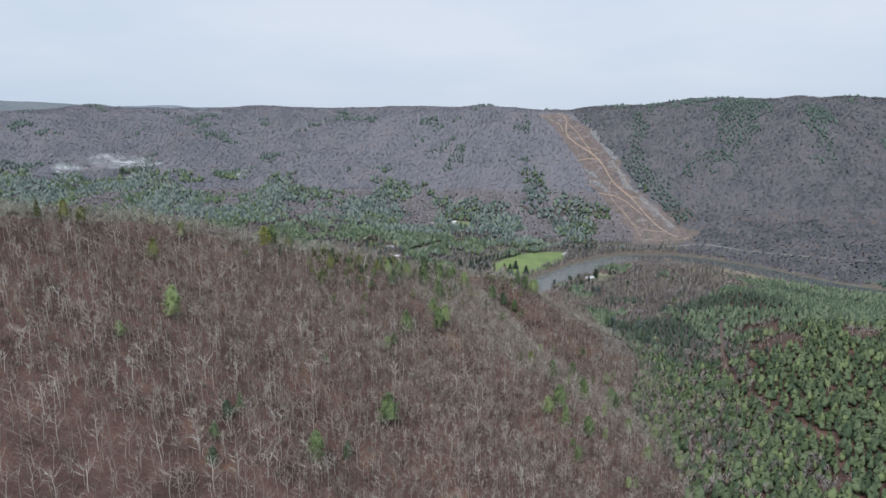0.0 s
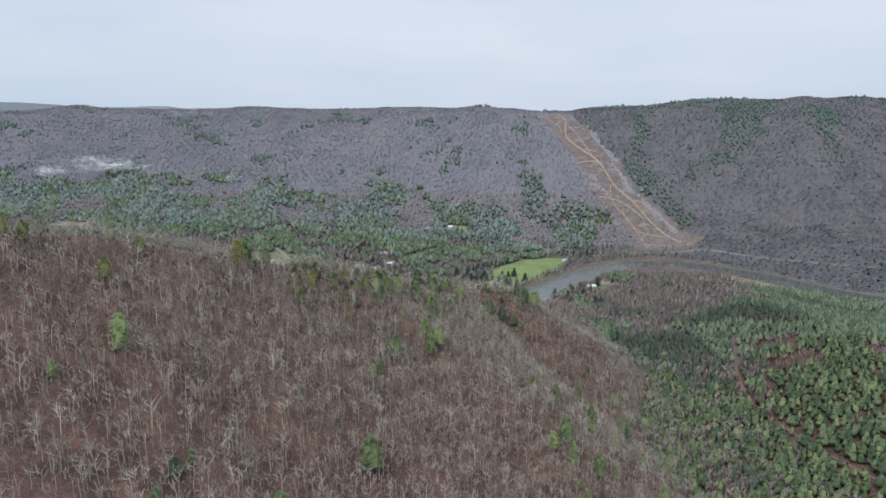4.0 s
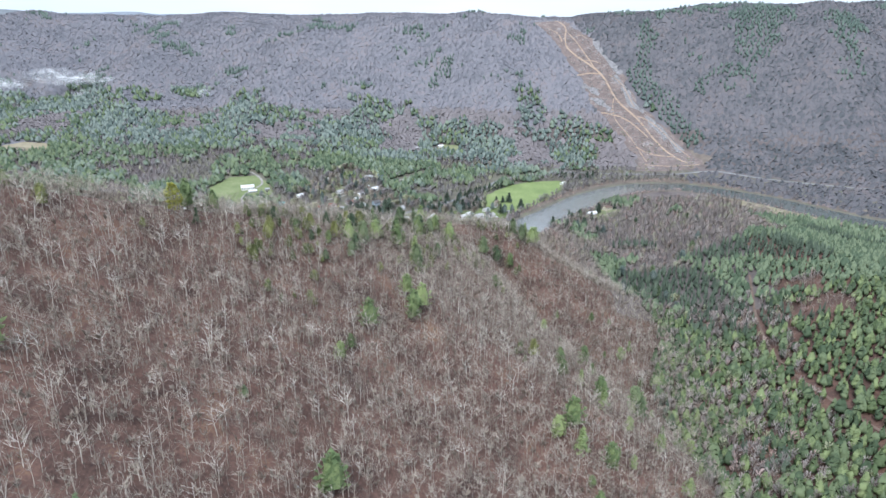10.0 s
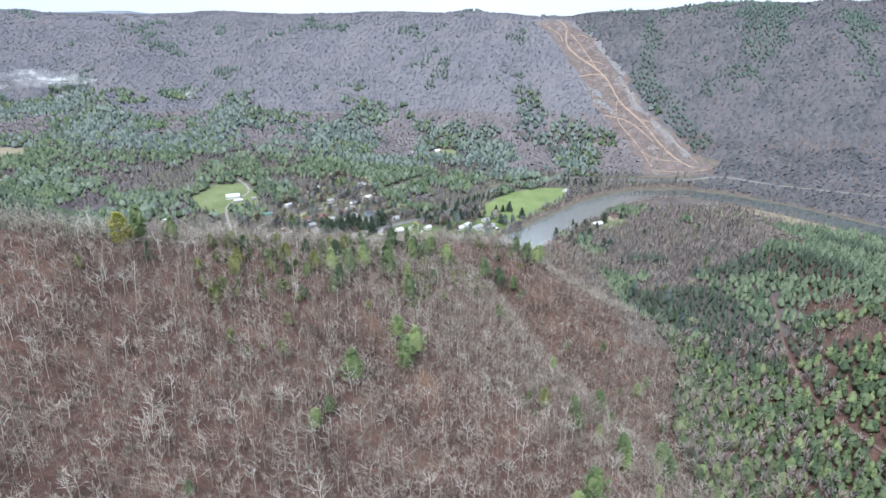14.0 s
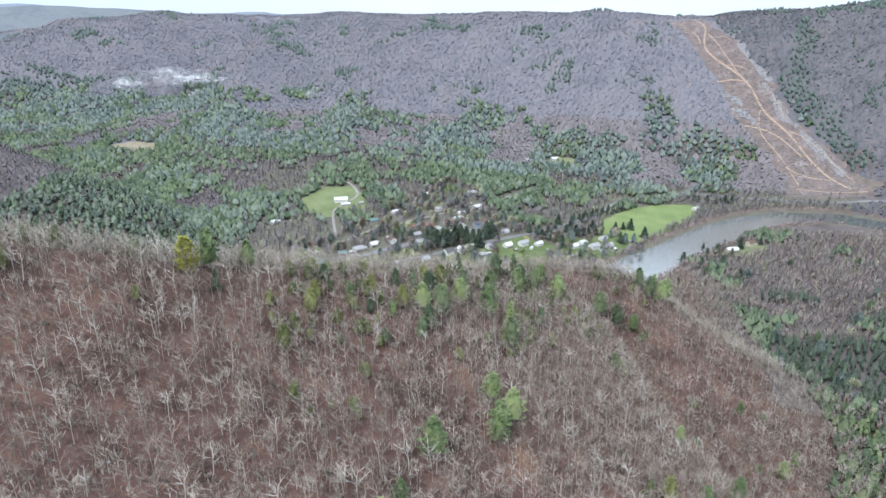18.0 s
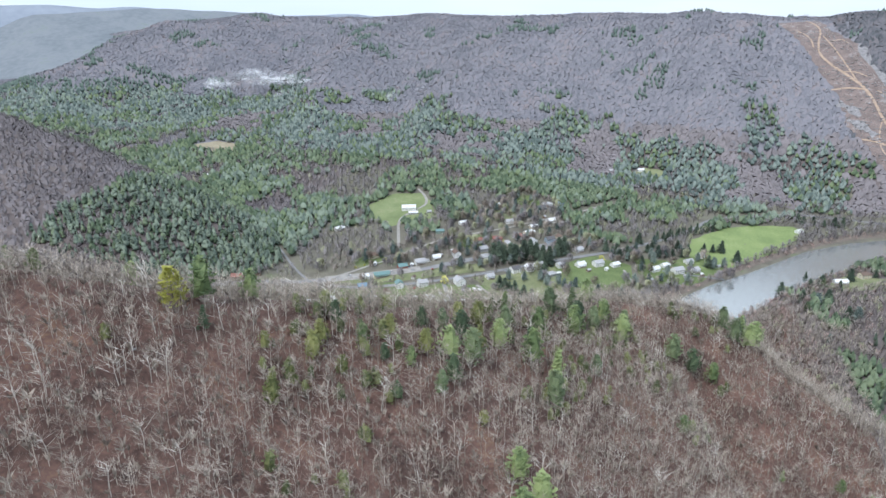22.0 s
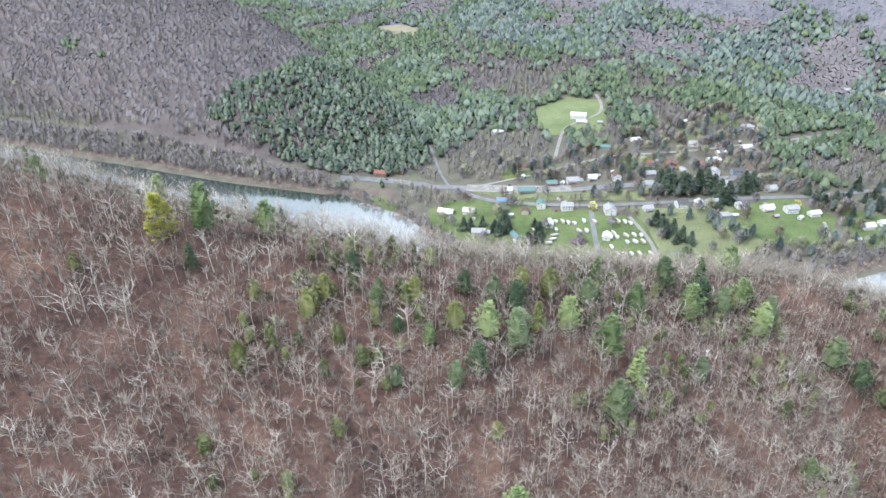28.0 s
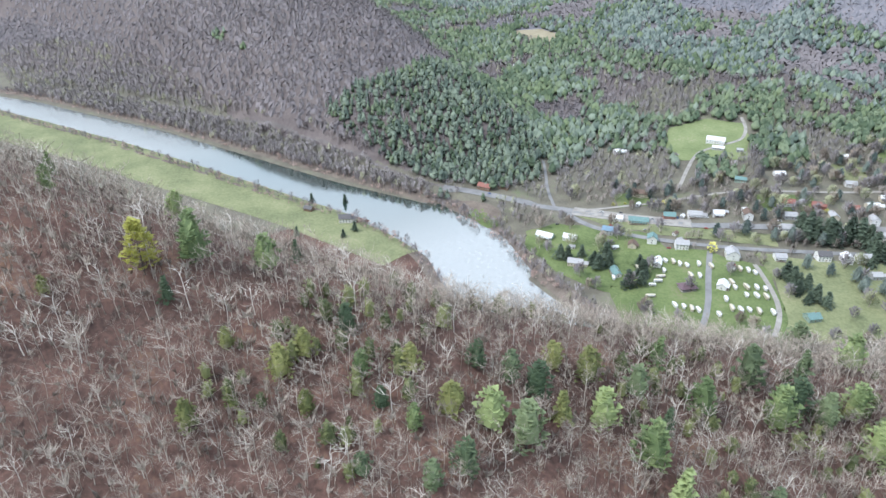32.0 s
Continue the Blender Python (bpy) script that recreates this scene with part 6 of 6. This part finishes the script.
roots = [tree_thing("yard_tree", bare_bushy(150 + k, 110, 0.02, 0.36), (BARK, m), lab, "tree", "yard trees of the village")
         for k, (m, lab) in enumerate(((TWIG_VALLEY, "leafless grey yard tree with a round crown"), (TWIG_BUD, "greenish budding yard tree"), (TWIG, "leafless brown yard tree"), (TWIG_VALLEY, "leafless spreading yard tree")))]
HOMES = taken = np.array([(r[0], r[1]) for r in STREET + STREET_2 + STREET_3 + STREET_4 + STREET_5 + STREET_6] + PITCHES + PITCHES_2, float)
spots = scatter(-330, 110, 540, 980, 10.5, 77, lambda x, y: inside(x, y, VILLAGE))
count = 0
for x, y in spots:
    free = np.hypot(taken[:, 0] - x, taken[:, 1] - y).min() > 9
    lane = min(float(along(x, y, line)[0]) - w / 2 for _, line, w, _, _ in ROADS) > 2.5
    if count < 290 and free and lane and rng.random() < (0.62 if along(x, y, ROADS[1][1])[1] > 0 else 0.2):
        plant(roots[count % 4], x, y, rng.uniform(9, 15), count * 2.2, 1.25)
        count += 1
for r in roots:
    remove(r)
p = np.array([q for q in scatter(-335, 110, 560, 985, 7.2, 79, lambda x, y: inside(x, y, VILLAGE) & ~np.any([inside(x, y, m[1]) for m in MEADOWS], axis=0) & (rough(x, y, 40, 58) > -0.2))
              if np.hypot(taken[:, 0] - q[0], taken[:, 1] - q[1]).min() > 7 and min(float(along(q[0], q[1], line)[0]) - w / 2 for _, line, w, _, _ in ROADS) > 2.5])
wood("village_bare_trees", BARE_BROAD, p, tall(len(p), 5, 11, 80), [BARK, TWIG_EAST], "brown leafless trees and brush between village yards", soft=(0.45, 0.25))
roots = [tree_thing("yard_pine", t, (BARK_DARK, NEEDLE_VALLEY_HAZED), "round-topped green pine between village yards", "pine", "yard pines of the village") for t in PINE_NEAR[1:3]]
for k, (x, y) in enumerate(scatter(-320, 110, 690, 980, 21, 78, lambda x, y: inside(x, y, VILLAGE) & ~inside(x, y, MEADOWS[8][1]))):
    if np.hypot(HOMES[:, 0] - x, HOMES[:, 1] - y).min() > 10 and min(float(along(x, y, line)[0]) - w / 2 for _, line, w, _, _ in ROADS) > 3:
        plant(roots[k % 2], x, y, rng.uniform(9, 15), k * 1.3, 1.1)
for r in roots:
    remove(r)
forsythia = tree_thing("yellow_bush", pine(170, 26, 0.3, 0.5, 0.05), (BARK_DARK, NEEDLE_YELLOW), "yellow flowering bush beside the lane", "bush", "flowering bushes")
for x, y, h in ((-262, 702, 3), (-257, 708, 2.5), (-253, 706, 3), (-180, 660, 7), (-285, 672, 3), (-278, 680, 2.5), (-150, 792, 3), (-36, 783, 7), (-55, 938, 7)):
    plant(forsythia, x, y, h, x, 1.0)
remove(forsythia)


# ---- power line up the cleared strip ----
def pylon():
    root = tagged(new("power_pole"), "wooden H-frame power pole on the cleared strip", "power pole", "power poles of the line")
    for s in (-1, 1):
        bm = bmesh.new()
        bmesh.ops.create_cone(bm, cap_ends=True, segments=8, radius1=0.32, radius2=0.2, depth=23, matrix=pose(s * 3.2, 0, 10.0))
        part("pole", bm, WOODEN, root)
    part("crossarm", boxed(-7.5, 7.5, -0.2, 0.2, 18.3, 18.8), WOODEN, root)
    for x in (-7, 0, 7):
        part("insulator", boxed(x - 0.15, x + 0.15, -0.15, 0.15, 16.8, 18.3), CHROME, root)
    return root


first = pylon()
LINE = [(256, 1556), (284, 1480), (318, 1400), (352, 1318), (388, 1238), (426, 1160), (446, 1090)]
tops = []
for k, (x, y) in enumerate(LINE):
    a, b = LINE[max(k - 1, 0)], LINE[min(k + 1, len(LINE) - 1)]
    yaw = math.degrees(math.atan2(b[1] - a[1], b[0] - a[0])) + 90
    ob = settle(first, x, y, yaw, 0.6)
    tops.append([ob.matrix_basis @ Vector((o, 0, 16.8)) for o in (-7, 0, 7)])
remove(first)
for lane in range(3):
    for a, b in zip(tops[:-1], tops[1:]):
        p, q = a[lane], b[lane]
        s = Shape()
        s.tube([p.lerp(q, k / 8) - Vector((0, 0, 7 * (k / 8) * (1 - k / 8))) for k in range(9)], [0.12] * 9, 0, 3)
        v, f, m = s.arrays()
        tagged(new("power_cable", mesh_of("power_cable", v, f, [CHROME])), "grey sagging cable of the power line", "cable", "power cables")

# ---- slash, stumps and stones ----
rng = np.random.default_rng(91)


def strewn(name, spots, low, high, material, label, flat=0.5, long=1.0):
    base = bmesh.new()
    bmesh.ops.create_icosphere(base, subdivisions=1, radius=0.5)
    v = np.array([x.co[:] for x in base.verts]) * (1 + 0.25 * np.sin(np.arange(len(base.verts)) * 2.7))[:, None]
    f = np.array([[x.index for x in q.verts] for q in base.faces])
    base.free()
    n = len(spots)
    size, yaw = rng.uniform(low, high, n)[:, None], rng.uniform(0, 6.28, n)[:, None]
    x, y = v[None, :, 0] * size * long, v[None, :, 1] * size
    z = ground_z(spots[:, 0], spots[:, 1])[:, None] + v[None, :, 2] * size * flat + 0.3
    p = np.stack([x * np.cos(yaw) - y * np.sin(yaw) + spots[:, :1], x * np.sin(yaw) + y * np.cos(yaw) + spots[:, 1:2], z], -1)
    ob = new(name, mesh_of(name, MAP * p.reshape(-1, 3), (f[None] + len(v) * np.arange(n)[:, None, None]).reshape(-1, 3), [material], tint=np.repeat(rng.random(n), len(v))))
    return tagged(ob, label, "debris", kind="stuff")


cutting = lambda x, y: in_cut(x, y, -3.0)
strewn("brush_piles", scatter(200, 500, 1095, 1560, 4.6, 92, lambda x, y: cutting(x, y) & (rough(x, y, 34, 53) > -0.25)), 0.8, 4.2, SLASH_GREY, "grey piles of cut branches on the cleared strip", 0.5, 1.8)
strewn("brush_clumps", scatter(200, 500, 1090, 1290, 8, 93, lambda x, y: cutting(x, y) & (rough(x, y, 30, 52) > 0.05 + (y - 1130) / 220)), 1.5, 4.5, SHRUB, "green regrowth on the cleared strip", 0.6)
strewn("logs", scatter(200, 500, 1110, 1580, 14, 94, cutting), 0.5, 1.0, BARK_PALE, "pale felled logs on the cleared strip", 0.8, 9)
strewn("boulders", scatter(150, 300, 1380, 1560, 34, 95), 2.0, 4.0, STONE, "pale boulders among mountain woods", 0.7)
strewn("boulders", scatter(-120, 70, 60, 330, 48, 96, near_keep), 0.6, 1.6, STONE, "pale boulders among the leaf litter", 0.7)

# ---- bushes and bare trees along the river banks ----
bank = lambda lo, hi: lambda x, y: (along(x, y, RIVER)[0] > lo) & (along(x, y, RIVER)[0] < hi) & ~inside(x, y, VILLAGE)
p = scatter(-1150, 650, 180, 1080, 8, 97, bank(35, 46))
wood("bank_trees", BARE_BUSHY, p, tall(len(p), 5, 11, 98), [BARK_DARK, TWIG_HILL], "leafless trees along the river bank")
p = scatter(-1150, 650, 180, 1080, 5.0, 99, bank(31, 46))
p = p[rng.random(len(p)) < 0.5]
wood("bank_brush", BARE_BUSHY, p, tall(len(p), 2, 5, 100), [BARK, TWIG_RED], "low brown brush along the river bank", widen=1.8)

p = scatter(-1150, -400, 260, 640, 6.0, 101, lambda x, y: (along(x, y, RIVER)[1] > 0) & (along(x, y, RIVER)[0] > 38) & (along(x, y, RIVER)[0] < 92) & (along(x, y, ROADS[3][1])[0] > 4))
wood("river_terrace_brush", BARE_BUSHY, p, tall(len(p), 2.5, 8, 102), [BARK_DARK, TWIG_HILL], "brown-grey brush and small trees on the river terrace", widen=1.4)

# ---- wisps of mist ----
def mist(x, y, z, long, high, turn, seed, thick=1.1):
    u = np.linspace(-1, 1, 13)
    V, F, K, at = [], [], [], 0
    for layer in range(3):
        a, b = np.meshgrid(u, u, indexing="ij")
        off = (layer - 1) * high * 0.35
        px = a * long / 2 * (1 - 0.1 * abs(layer - 1))
        pz = b * high / 2 + 0.25 * high * rough(a * 3 + seed, b * 3 + layer, 1.0, 60)
        py = off + 0.4 * high * rough(a * 2 + seed, b * 2 + layer * 3, 1.0, 61)
        V.append(np.stack([px, py, pz], -1).reshape(-1, 3))
        F.append(grid_faces(13, 13) + at)
        K.append((np.clip(1 - a * a - b * b, 0, 1) ** 1.3 * thick).ravel())
        at += 169
    ob = new("mist_wisp", mesh_of("mist_wisp", np.concatenate(V), np.concatenate(F), [MIST], tint=np.concatenate(K), smooth=True))
    ob.matrix_basis = pose(MAP * x, MAP * y, MAP * z, 0, 0, turn)
    ob.scale = (MAP, MAP, MAP)
    return tagged(ob, "thin white wisp of mist over the woods", "mist", "wisps of mist")


mist(-840, 1380, 156, 190, 34, 25, 1, 0.9)
mist(-955, 1360, 138, 110, 30, 30, 4, 0.9)
mist(-760, 1400, 146, 120, 16, 20, 7, 0.8)
mist(-800, 1360, 118, 40, 24, 20, 11, 0.5)
mist(-530, 1375, 122, 45, 22, 20, 13, 0.5)
mist(-473, 1390, 140, 34, 18, 20, 17, 0.35)
